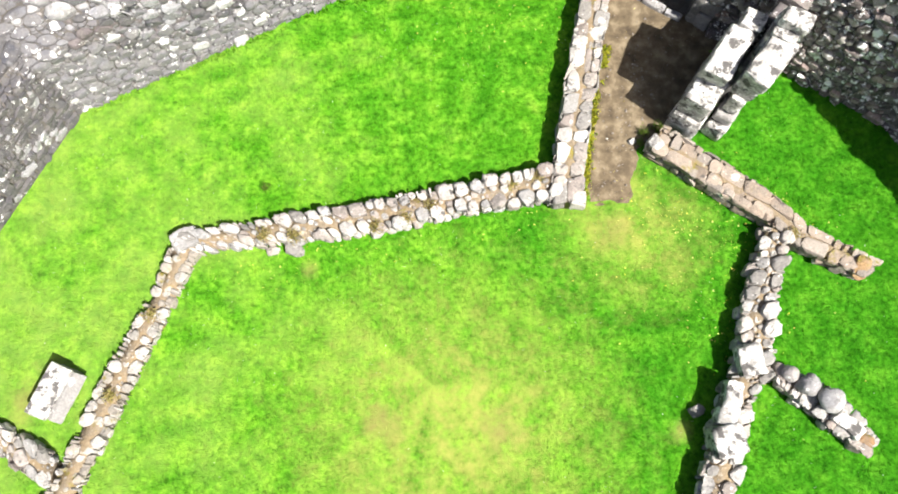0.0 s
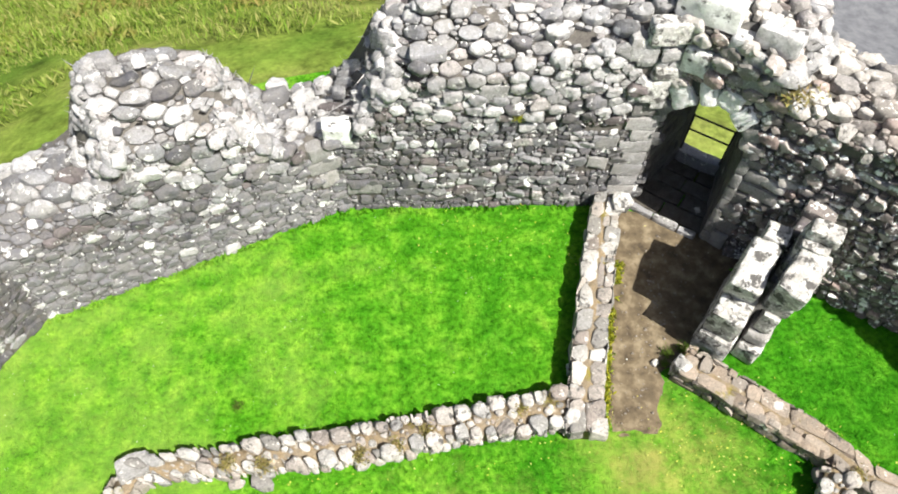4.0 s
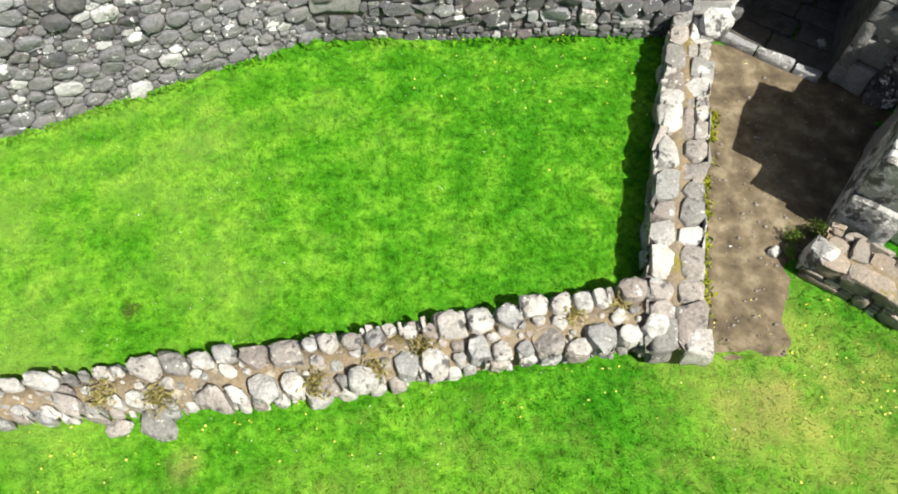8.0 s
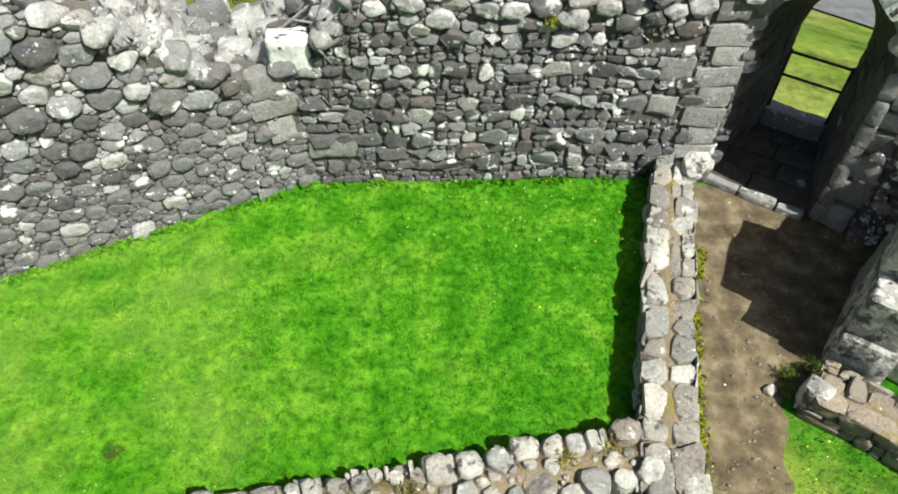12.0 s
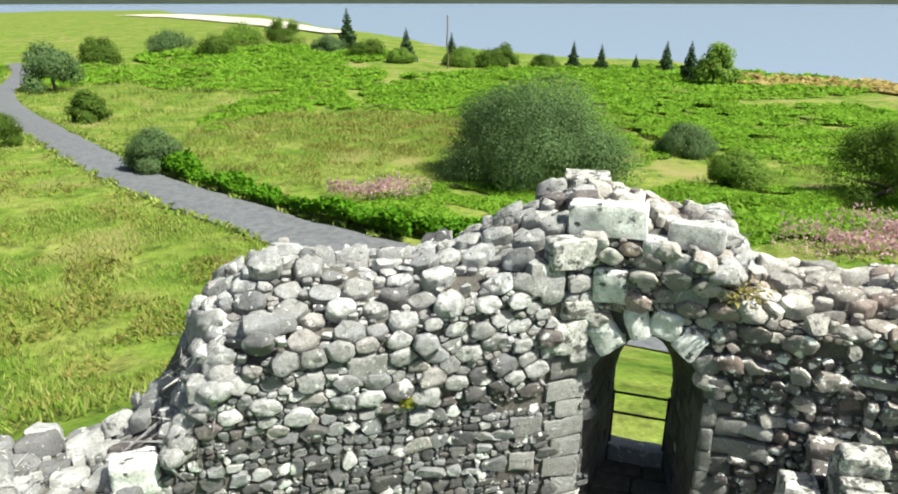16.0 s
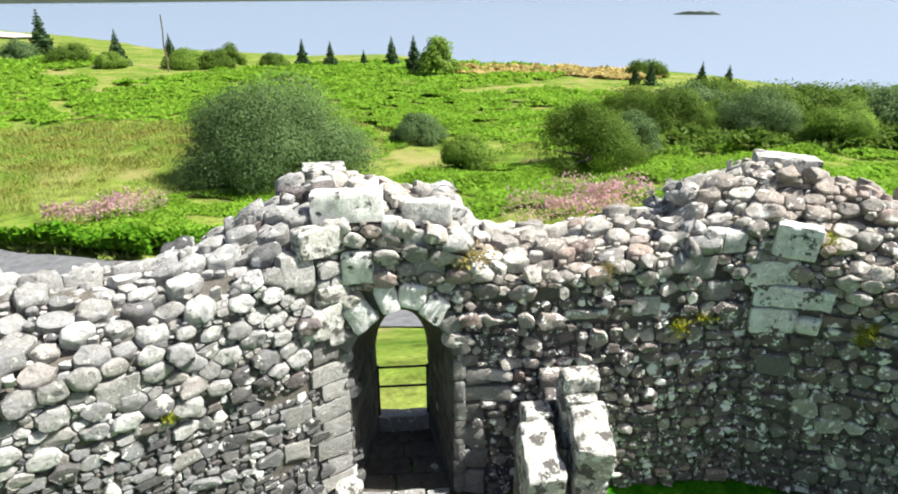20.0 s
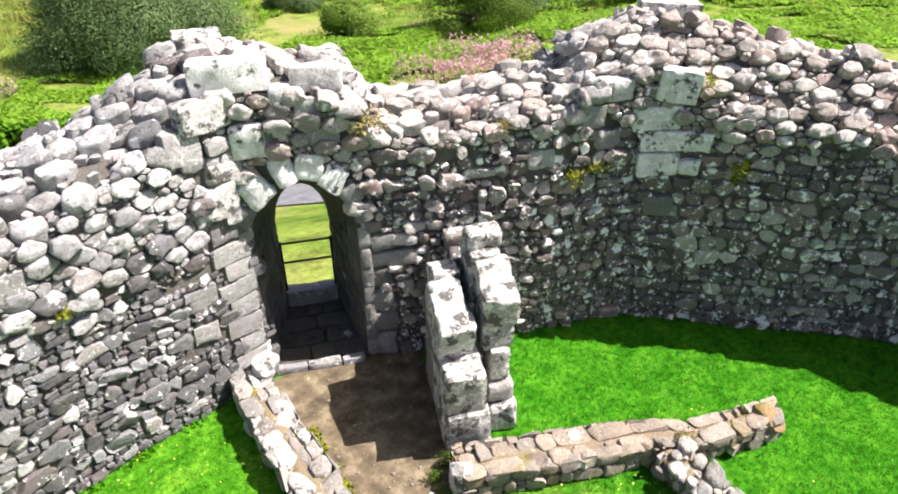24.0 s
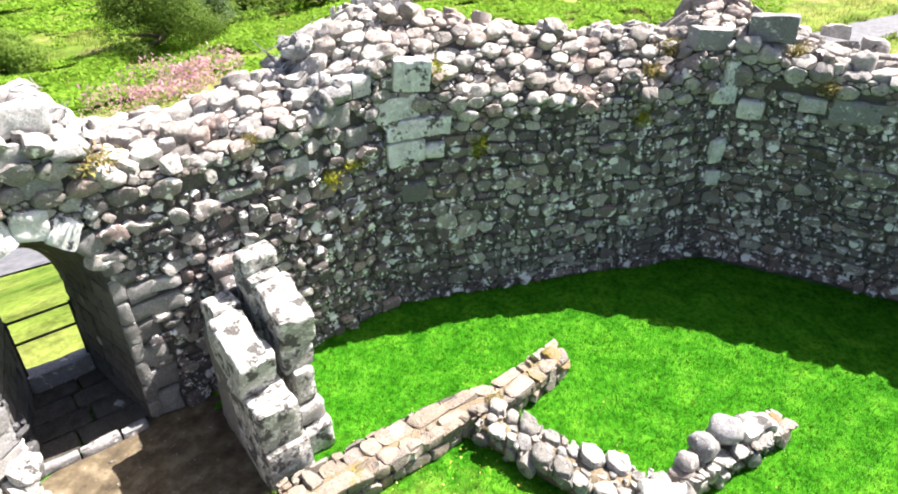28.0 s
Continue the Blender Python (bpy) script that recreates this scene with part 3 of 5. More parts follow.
ROAD_LINE = [(-40, 152), (-34, 135), (-31.5, 120), (-30.3, 108), (-27, 96.6), (-20.4, 80.6), (-12.4, 62.2), (-6.7, 51.3), (-2.3, 43.8), (1.6, 37.8), (4.6, 33.9), (8.9, 28.9), (13.2, 23.0), (16.4, 19.5), (28, 10.0), (41, -2), (55, -15.5), (70, -29)]
strip("road", ROAD_LINE, [3.2, 3.2, 3.2, 3.2, 3.4, 3.6, 3.6, 3.6, 3.7, 3.7, 3.7, 4.4, 5.6, 5.6, 4.2, 3.9, 3.9, 3.9], ground_height, ASPHALT, "narrow grey tarmac lane passing behind the ruin", "road", 0.16)
strip("path", [(5.4, 8.1), (5.15, 7.2), (4.85, 6.4), (4.4, 5.7), (4.02, 4.9), (3.84, 4.2), (3.78, 3.65), (3.76, 3.2), (3.8, 2.6)], [3.9, 3.9, 3.6, 2.7, 1.6, 1.2, 1.1, 1.0, 0.9], lambda x, y: 0.05 * min(0.0, y - 3.9) + 0.016 * (noise.noise(Vector((x * 4, y * 4, 2))) + 0.6 * noise.noise(Vector((x * 13, y * 13, 2)))) * max(0.2, min(1.0, 4.8 - y)), PATH_DIRT, "bare brown trodden earth path to the doorway", "path", -0.03, 0.06, 0.30)

# ---- curtain wall ----
DOOR_W, DOOR_OUT0, DOOR_OUT1 = 1.64, 0.36, 1.30     # inner width; outer edges, along the side
SPRING_IN, CROWN_IN, SPRING_OUT, CROWN_OUT = 2.5, 3.50, 1.85, 2.52


def arch_z(f, spring, crown):
    """Height of a blunt pointed arch at f from 0 to 1 across it."""
    x = abs(2 * f - 1)
    return spring + (crown - spring) * (1 - x ** 2.3) ** 0.62 if x < 1 else spring


NE = 4
ne_a, ne_b, ne_d, ne_out, ne_ma, ne_mb = side(NE)


def ne_point(s, w, z):
    p = ne_a + ne_d * s + ne_out * w
    return Vector((p.x, p.y, z))


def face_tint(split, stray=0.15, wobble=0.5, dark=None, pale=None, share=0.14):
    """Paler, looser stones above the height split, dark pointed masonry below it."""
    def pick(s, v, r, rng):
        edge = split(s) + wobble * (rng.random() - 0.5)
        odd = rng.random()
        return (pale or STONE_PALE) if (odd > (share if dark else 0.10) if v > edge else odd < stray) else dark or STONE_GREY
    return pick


WALL_LABEL = {
    "wall_north": "tall ruined curtain wall of grey rubble with a pale broken top",
    "wall_northwest": "ruined rubble curtain wall with a deep notch in its top",
    "wall_northeast": "dark shaded curtain wall with an arched doorway and broken crest",
    "wall_east": "dark lichen-spotted curtain wall casting shade on the grass",
}
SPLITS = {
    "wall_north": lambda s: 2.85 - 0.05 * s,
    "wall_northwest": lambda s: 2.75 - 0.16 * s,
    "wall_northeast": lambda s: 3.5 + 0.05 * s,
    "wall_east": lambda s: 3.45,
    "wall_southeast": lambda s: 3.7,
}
SIZES = {"wall_north": (0.06, 0.19), "wall_northwest": (0.065, 0.22), "wall_northeast": (0.06, 0.19), "wall_east": (0.06, 0.17), "wall_southeast": (0.07, 0.2)}


def in_door(s, z, grow=0.0):
    return -grow < s < DOOR_W + grow and z < arch_z(min(1, max(0, s / DOOR_W)), SPRING_IN, CROWN_IN) + grow


# dressed blocks set in the faces: metres along the side, height of the middle, width, height
BLOCKS = {
    "wall_north": [(5.42, 4.25, 0.56, 0.48), (5.86, 4.59, 0.84, 0.43), (5.92, 3.76, 0.54, 0.30), (5.79, 3.37, 0.54, 0.51), (5.80, 2.88, 0.52, 0.38), (5.80, 2.52, 0.62, 0.34), (5.87, 2.20, 0.48, 0.30), (5.80, 1.89, 0.62, 0.32), (5.86, 1.55, 0.50, 0.36), (5.80, 1.20, 0.62, 0.34), (5.87, 0.86, 0.48, 0.34), (5.81, 0.52, 0.60, 0.34), (5.86, 0.19, 0.50, 0.32), (5.22, 2.02, 0.52, 0.36), (5.18, 1.42, 0.46, 0.34),
                   (0.10, 2.30, 0.60, 0.50), (0.48, 0.69, 0.74, 0.36), (1.85, 4.00, 0.66, 0.24), (2.99, 3.33, 0.54, 0.42), (1.05, 3.30, 0.48, 0.28)],
    "wall_northeast": [(0.14, 5.00, 1.02, 0.47), (0.26, 4.13, 0.48, 0.48), (1.27, 4.86, 0.74, 0.39), (0.77, 4.70, 0.32, 0.30), (1.09, 4.50, 0.36, 0.32), (1.28, 4.10, 0.48, 0.28), (2.02, 2.24, 0.40, 0.31), (2.10, 1.92, 0.92, 0.29), (1.88, 1.58, 0.44, 0.36), (1.90, 1.17, 0.48, 0.42), (1.92, 0.72, 0.54, 0.41), (1.90, 0.26, 0.48, 0.46), (1.84, 2.52, 0.36, 0.24),
                       (5.62, 3.55, 0.40, 0.36), (5.72, 4.33, 0.52, 0.34), (5.35, 3.95, 0.44, 0.40), (4.55, 3.35, 0.46, 0.34)],
    "wall_east": [(0.34, 4.35, 0.66, 0.52), (0.04, 3.84, 0.80, 0.42), (0.51, 3.49, 0.92, 0.34), (0.17, 3.07, 0.72, 0.42), (0.70, 3.05, 0.36, 0.26), (-0.02, 3.46, 0.30, 0.34), (0.30, 2.30, 0.50, 0.40), (6.14, 3.88, 0.26, 0.52), (6.07, 3.48, 0.48, 0.34), (6.17, 2.40, 0.30, 0.52), (6.18, 1.84, 0.28, 0.34), (5.72, 4.47, 0.73, 0.40), (4.19, 2.29, 0.42, 0.32)],
    "wall_southeast": [(0.35, 3.25, 0.45, 0.37), (0.40, 4.62, 0.80, 0.48), (2.00, 3.43, 0.80, 0.44), (1.32, 3.46, 0.46, 0.30)],
    "wall_northwest": [(5.86, 1.52, 0.70, 0.34), (5.80, 1.90, 0.50, 0.38), (5.90, 1.12, 0.44, 0.40)],
}
PALE_BLOCKS = {("wall_north", k) for k in (1, 2, 3, 15)} | {("wall_northeast", k) for k in (0, 1)} | {("wall_east", k) for k in (0, 1, 2, 3, 4, 5, 7, 8, 9, 10)} | {("wall_southeast", 0)}

walls = {}
for i, wname in enumerate(NAMES):
    w_ob = tagged(new(wname), WALL_LABEL.get(wname, "ruined rubble curtain wall enclosing the courtyard"), "wall", kind="structure")
    walls[wname] = w_ob
    wall_core(i, w_ob, DOOR_W if i == NE else 0.0)


def lay_wall(i):
    wname = NAMES[i]
    surf, length = wall_surface(i)
    rng = np.random.default_rng(40 + i)
    rmin, rmax = SIZES.get(wname, (0.11, 0.27))
    vmax = max(sum(top_of(wname, s)) / 2 for s in np.linspace(0, length, 20)) + 1.9

    def keep(s, v):
        zf, zc = top_of(wname, s)
        if v > zf + 0.9 / math.cos(math.atan2(zc - zf, 0.9)) + 0.85:
            return False
        if v > zf - 0.05 and abs(top_of(wname, s + 0.12)[1] - top_of(wname, s - 0.12)[1]) > 0.30:
            return False
        if any(abs(s - bs) < bw * 0.46 and (abs(v - bz) < bh * 0.46 if v < zf else v < zf + 0.38 and abs(surf(s, v, 0).z - bz) < bh * 0.5) for bs, bz, bw, bh in BLOCKS.get(wname, ())):
            return False
        return not (i == NE and in_door(s, v, 0.24))

    split = SPLITS.get(wname, lambda q: 2.4)

    def grow(s, v):
        return (0.8 if wname == "wall_northwest" else 0.95) if v < split(s) else 1.05 if v < top_of(wname, s)[0] else 1.12

    def low(s, v):
        return wname != "wall_northwest" and v < split(s) + 0.55 * noise.noise(Vector((s * 0.9, 4.0, i)))

    cells = power_cells(length, vmax, rmin, rmax, 1.5, rng, lambda s, v: keep(s, v) and not low(s, v), grow=grow)
    courses = coursed_cells(length, vmax, 0.105 if i < 4 else 0.12, 0.27, rng, lambda s, v: keep(s, v) and low(s, v), 0.28 if i < 4 else 0.16)

    def bulge(s, v):
        zf = top_of(wname, s)[0]
        return 0.34 if v < SPLITS.get(wname, lambda q: 2.4)(s) else (0.58 if i in (4, 5, 6) else 0.45) if v < zf else 0.65

    a, b = side(i)[:2]
    mid = (a + b) / 2
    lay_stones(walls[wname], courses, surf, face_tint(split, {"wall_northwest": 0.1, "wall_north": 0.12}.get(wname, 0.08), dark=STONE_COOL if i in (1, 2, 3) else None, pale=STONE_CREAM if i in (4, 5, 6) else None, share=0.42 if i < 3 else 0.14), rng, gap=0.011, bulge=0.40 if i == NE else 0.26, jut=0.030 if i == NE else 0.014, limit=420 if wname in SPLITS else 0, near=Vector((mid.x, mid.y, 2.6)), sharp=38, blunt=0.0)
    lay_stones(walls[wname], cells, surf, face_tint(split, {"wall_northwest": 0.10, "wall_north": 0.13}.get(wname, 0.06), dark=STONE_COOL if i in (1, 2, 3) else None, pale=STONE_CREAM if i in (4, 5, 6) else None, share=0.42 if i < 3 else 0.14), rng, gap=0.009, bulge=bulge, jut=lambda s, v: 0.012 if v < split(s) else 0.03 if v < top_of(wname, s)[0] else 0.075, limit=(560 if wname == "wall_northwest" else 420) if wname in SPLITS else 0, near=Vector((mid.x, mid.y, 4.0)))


# doorway: wedge beside it, masonry over it, its passage
def door_masonry():
    w_ob = walls["wall_northeast"]
    zt = 4.6
    m2 = ne_ma
    plan = [ne_point(0, 0.035, 0), ne_point(DOOR_OUT0, THICK, 0)]
    far = ne_a + m2 * THICK
    plan += [Vector((far.x, far.y, 0)), Vector((ne_a.x, ne_a.y, 0)) + Vector((m2.x, m2.y, 0)) * 0.035]
    verts = [(p.x, p.y, z) for z in (-0.8, zt) for p in plan]
    faces = [(0, 1, 5, 4), (1, 2, 6, 5), (2, 3, 7, 6), (3, 0, 4, 7), (4, 5, 6, 7)]
    obj("jamb", verts, faces, STONE_SHADED, w_ob, smooth=False)
    n = 16
    verts, faces = [], []
    for k in range(n + 1):
        f = k / n
        zf, zc = top_of("wall_northeast", f * DOOR_W)
        si, so = f * DOOR_W, DOOR_OUT0 + f * (DOOR_OUT1 - DOOR_OUT0)
        verts += [ne_point(si, 0.035, arch_z(f, SPRING_IN, CROWN_IN)), ne_point(si, 0.035, zf), ne_point(si, 0.9, zc - 0.05), ne_point(so, THICK, zc - 0.3), ne_point(so, THICK, arch_z(f, SPRING_OUT, CROWN_OUT))]
        if k:
            b = (k - 1) * 5
            faces += [(b + q, b + (q + 1) % 5, b + 5 + (q + 1) % 5, b + 5 + q) for q in range(5)]
    obj("door_head", verts, faces, STONE_SHADED, w_ob, smooth=False)
    # passage sides in dressed courses
    rng = np.random.default_rng(8)
    for s_in, s_out, sign in ((0.0, DOOR_OUT0, 1), (DOOR_W, DOOR_OUT1, -1)):
        z = 0.05
        while z < SPRING_IN - 0.05:
            h = 0.24 + 0.1 * rng.random()
            w = 0.02
            while w < THICK - 0.2:
                ln = 0.35 + 0.4 * rng.random()
                w1 = min(THICK - 0.04, w + ln)
                wm = (w + w1) / 2
                p = ne_point(s_in + (s_out - s_in) * wm / THICK - sign * 0.05, wm, z + h / 2)
                way = (ne_point(s_out, THICK, 0) - ne_point(s_in, 0, 0)).normalized()
                rot = Matrix((way, Vector((-way.y, way.x, 0)), Vector((0, 0, 1)))).transposed().to_4x4()
                block("dressed_stone", (w1 - w - 0.012, 0.16, h - 0.012), Matrix.Translation(p) @ rot, STONE_SHADED, w_ob, rng, 0.006)
                w = w1
            z += h
    # iron gate across the outer mouth
    gate = tagged(new("gate"), "dark iron barred gate closing the doorway", "gate")
    g0, g1 = ne_point(DOOR_OUT0 - 0.02, 1.8, 0), ne_point(DOOR_OUT1 + 0.02, 1.8, 0)
    gate.location = (g0 + g1) / 2
    way = (g1 - g0)
    rotz = math.atan2(way.y, way.x)

    def bar(name, p, q, r):
        bm = bmesh.new()
        bmesh.ops.create_cone(bm, cap_ends=True, segments=10, radius1=r, radius2=r, depth=(q - p).length)
        me = bpy.data.meshes.new(name)
        bm.to_mesh(me)
        bm.free()
        me.materials.append(IRON)
        me.shade_smooth()
        ob = new(name, me)
        ob.parent = gate
        ob.matrix_basis = Matrix.Translation((p + q) / 2 - gate.location) @ (q - p).to_track_quat("Z", "Y").to_matrix().to_4x4()
    for z in (1.02, 1.42):
        bar("rail", g0 + Vector((0, 0, z)), g1 + Vector((0, 0, z)), 0.022)
    for f in (0.04, 0.96):
        p = g0.lerp(g1, f)
        bar("stile", p + Vector((0, 0, 0.42)), p + Vector((0, 0, 1.46)), 0.024)


door_masonry()


# ---- low walls of the inner buildings ----
def low_wall(name, left, right, height, label, seed, rmin=0.06, rmax=0.155, centre_gap=0.2, limit=230, ragged=0.09, mat=None, bulge=0.45, reach=1.32, fill=500, courses=None):
    """A ruined low wall between two edge lines seen from above; height at each point."""
    L, R = [Vector(p) for p in left], [Vector(p) for p in right]
    lens = [0.0]
    for k in range(len(L) - 1):
        lens.append(lens[-1] + ((L[k + 1] + R[k + 1]) / 2 - (L[k] + R[k]) / 2).length)
    total, rng = lens[-1], np.random.default_rng(seed)
    hs = height if isinstance(height, (list, tuple)) else [height] * len(L)

    def at(s):
        s = min(max(s, -0.2), total + 0.2)
        k = max(0, min(len(L) - 2, int(np.searchsorted(lens, s)) - 1))
        t = (s - lens[k]) / (lens[k + 1] - lens[k])
        return L[k].lerp(L[k + 1], t), R[k].lerp(R[k + 1], t), hs[k] * (1 - t) + hs[k + 1] * t

    def surf(s, v, h):
        l, r, top = at(s)
        wide = (r - l).length
        x = (r - l) / wide
        h -= 0.05
        if v < top:
            p, z, o, up = l, v, -x, 0.0
        elif v < top + wide:
            p, z, o, up = l + x * (v - top), top + 0.04 * noise.noise(Vector((s * 2, v * 3, seed))), x * 0, 1.0
        else:
            p, z, o, up = r, max(0.0, 2 * top + wide - v), x, 0.0
        q = p + o * h
        return Vector((q.x, q.y, z + up * h))

    thing = tagged(new(name), label, "low wall", kind="structure")
    n = max(2, int(total / 0.3))
    verts, faces = [], []
    for k in range(n + 1):
        s = -0.05 + (total + 0.10) * k / n
        l, r, top = at(s)
        x = (r - l).normalized() * 0.10
        l2, r2 = l + x, r - x
        verts += [(l2.x, l2.y, -0.2), (l2.x, l2.y, top - 0.10), ((l2.x + r2.x) / 2, (l2.y + r2.y) / 2, top - 0.05 + 0.03 * rng.random()), (r2.x, r2.y, top - 0.10), (r2.x, r2.y, -0.2)]
        if k:
            b = (k - 1) * 5
            faces += [(b + q, b + q + 1, b + 6 + q, b + 5 + q) for q in range(4)]
    faces += [tuple(range(5)), tuple(n * 5 + q for q in reversed(range(5)))]
    obj("earth_core", verts, faces, EARTH_CORE, thing)
    wmax = max(at(s)[2] * 2 + (at(s)[0] - at(s)[1]).length for s in np.linspace(0, total, 12))

    seeds = []
    for lane in range(5):
        s = rng.random() * 0.15 - 0.12
        while s < total + 0.02:
            l, r, top = at(s)
            wide = (r - l).length
            big = rmax * (0.42 + 0.75 * rng.random())
            if lane == 2 and centre_gap < 0.1:
                big *= 0.8
            v = (top * 0.45, top + wide * 0.19, top + wide * 0.5, top + wide * 0.81, top * 1.55 + wide)[lane]
            if lane == 2:
                big = rmin * (0.7 + 0.9 * rng.random())
            s += big
            if not (lane == 2 and rng.random() < centre_gap) and not (lane != 2 and rng.random() < ragged):
                seeds.append((s + rng.normal(0, 0.03), v + rng.normal(0, 0.05), big * (0.8 if lane in (0, 4) else 1.0)))
            s += big * (1.0 if lane != 2 else 1.5)
    cells = power_cells(total, wmax, rmin, rmax, 1.0, rng, None, seeds=seeds, reach=reach, fill=fill) if not courses else coursed_cells(total, wmax, 0.2, 0.3, rng, None, 0.22, courses, 0.04)
    lay_stones(thing, cells, surf, lambda u, v, r, g: mat or STONE_LOW, rng, gap=0.010 if courses else 0.016, jut=0.012, bulge=bulge, limit=limit, blunt=0.0 if courses else 0.14)
    return thing


low_wall("low_wall_passage", [(2.46, 3.5), (2.66, 4.6), (3.05, 6.2), (3.45, 7.8), (3.7, 8.5)], [(3.13, 3.45), (3.33, 4.55), (3.72, 6.2), (4.1, 7.8), (4.3, 8.5)], [0.46, 0.47, 0.47, 0.5, 0.52], "low ruined wall of pale squared rubble along the path", 1, centre_gap=0.0, ragged=0.0, bulge=0.30, courses=(0.0, 0.25, 0.48, 0.80, 1.13, 1.38, 1.60))
low_wall("low_wall_cross", [(2.62, 3.5), (0.82, 3.29), (-1.41, 2.96), (-4.45, 2.80)], [(2.62, 4.27), (0.72, 3.96), (-1.67, 3.60), (-4.95, 3.20)], [0.46, 0.42, 0.38, 0.3], "low ruined wall of pale boulders crossing the lawn", 2, bulge=0.62, reach=1.2)
low_wall("low_wall_west", [(-4.5, 2.8), (-4.93, 1.91), (-5.38, 0.93), (-5.88, -0.22), (-6.32, -1.12), (-7.2, -3.2)], [(-5.08, 3.15), (-5.42, 2.16), (-5.94, 1.18), (-6.52, 0.03), (-6.92, -1.05), (-7.9, -3.0)], [0.28, 0.22, 0.22, 0.2, 0.22, 0.25], "low grass-grown wall footing of pale stones", 3, rmin=0.05, rmax=0.13, centre_gap=0.35, ragged=0.26, mat=STONE_SUNK, bulge=0.34)
low_wall("low_wall_corner", [(-7.0, -0.98), (-8.0, -0.38), (-9.0, 0.2)], [(-7.1, -1.55), (-8.0, -0.95), (-9.2, -0.4)], [0.3, 0.3, 0.3], "low rubble wall stub beside the stone box", 4)
low_wall("low_wall_pillar", [(4.61, 4.42), (6.59, 2.93), (7.4, 2.2), (8.3, 1.7)], [(5.02, 4.97), (6.88, 3.52), (7.55, 2.75), (8.7, 2.05)], [0.45, 0.42, 0.42, 0.4], "low wall footing of tan slabs running from the pillar", 5, mat=STONE_TAN, bulge=0.20, courses=(0.0, 0.22, 0.43, 0.74, 1.04, 1.26, 1.46))
low_wall("low_wall_south", [(6.65, 2.75), (6.08, 1.46), (5.86, 0.7), (5.64, 0), (5.29, -0.6), (4.8, -1.86), (4.3, -3.5)], [(7.2, 2.6), (6.79, 1.4), (6.61, 0.69), (6.43, -0.03), (5.9, -0.65), (5.5, -1.9), (5.0, -3.5)], [0.40, 0.36, 0.37, 0.39, 0.43, 0.44, 0.44], "low ruined wall of pale blocks dividing the lawn", 6, bulge=0.58, reach=1.22)
low_wall("low_wall_stub", [(6.4, -0.25), (7.05, -0.9), (7.83, -1.62)], [(6.56, 0.08), (7.6, -0.47), (8.16, -1.29)], [0.4, 0.36, 0.3], "short low wall stub topped with round boulders", 7)

def face_pose(i, s, z, proud=0.0):
    """A pose on the inner face of side i: x along it, y out through the wall, z up."""
    a, b, d, out, ma, mb = side(i)
    p = a + d * s - out * proud
    return Matrix.Translation((p.x, p.y, z)) @ Matrix(((d.x, out.x, 0), (d.y, out.y, 0), (0, 0, 1))).to_4x4()


def lay_blocks():
    for wname, rows in BLOCKS.items():
        i = NAMES.index(wname)
        rng = np.random.default_rng(90 + i)
        for k, (s, z, w, h) in enumerate(rows):
            depth = 0.30 + 0.06 * rng.random()
            mat = (STONE_BRIGHT if i > 3 or k == 15 else STONE_WHITE) if (wname, k) in PALE_BLOCKS else (STONE_QUOIN if i == 3 and s > 5.5 and z < 2.7 else STONE_ASHLAR) if z < 2.9 else STONE_PALE
            zf, zc = top_of(wname, s)
            back = max(0.0, z - zf) * 0.55
            bend = 12.0 if wname == "wall_east" and s < 0.25 else 0.0     # stones that turn the corner
            block("dressed_stone", (w - 0.02, depth, h - 0.02), face_pose(i, s, z, (0.10 if mat in (STONE_WHITE, STONE_BRIGHT) else 0.03 if mat in (STONE_ASHLAR, STONE_QUOIN) else 0.055) - depth / 2 - back) @ pose(0, 0, 0, rng.normal(0, 2), rng.normal(0, 2), bend + rng.normal(0, 2)), mat, walls[wname], rng, 0.007 if mat is STONE_QUOIN else 0.016)


lay_blocks()
block("cap_stone", (0.68, 0.46, 0.24), face_pose(NE, -0.30, 5.12, -1.60) @ pose(0, 0, 0, 3, 2, 8), STONE_WHITE, walls["wall_northeast"], np.random.default_rng(31), 0.015)
block("cap_stone", (0.95, 0.55, 0.22), face_pose(5, 0.16, 5.21, -1.40) @ pose(0, 0, 0, -2, 3, 6), STONE_WHITE, walls["wall_northeast"], np.random.default_rng(32), 0.015)


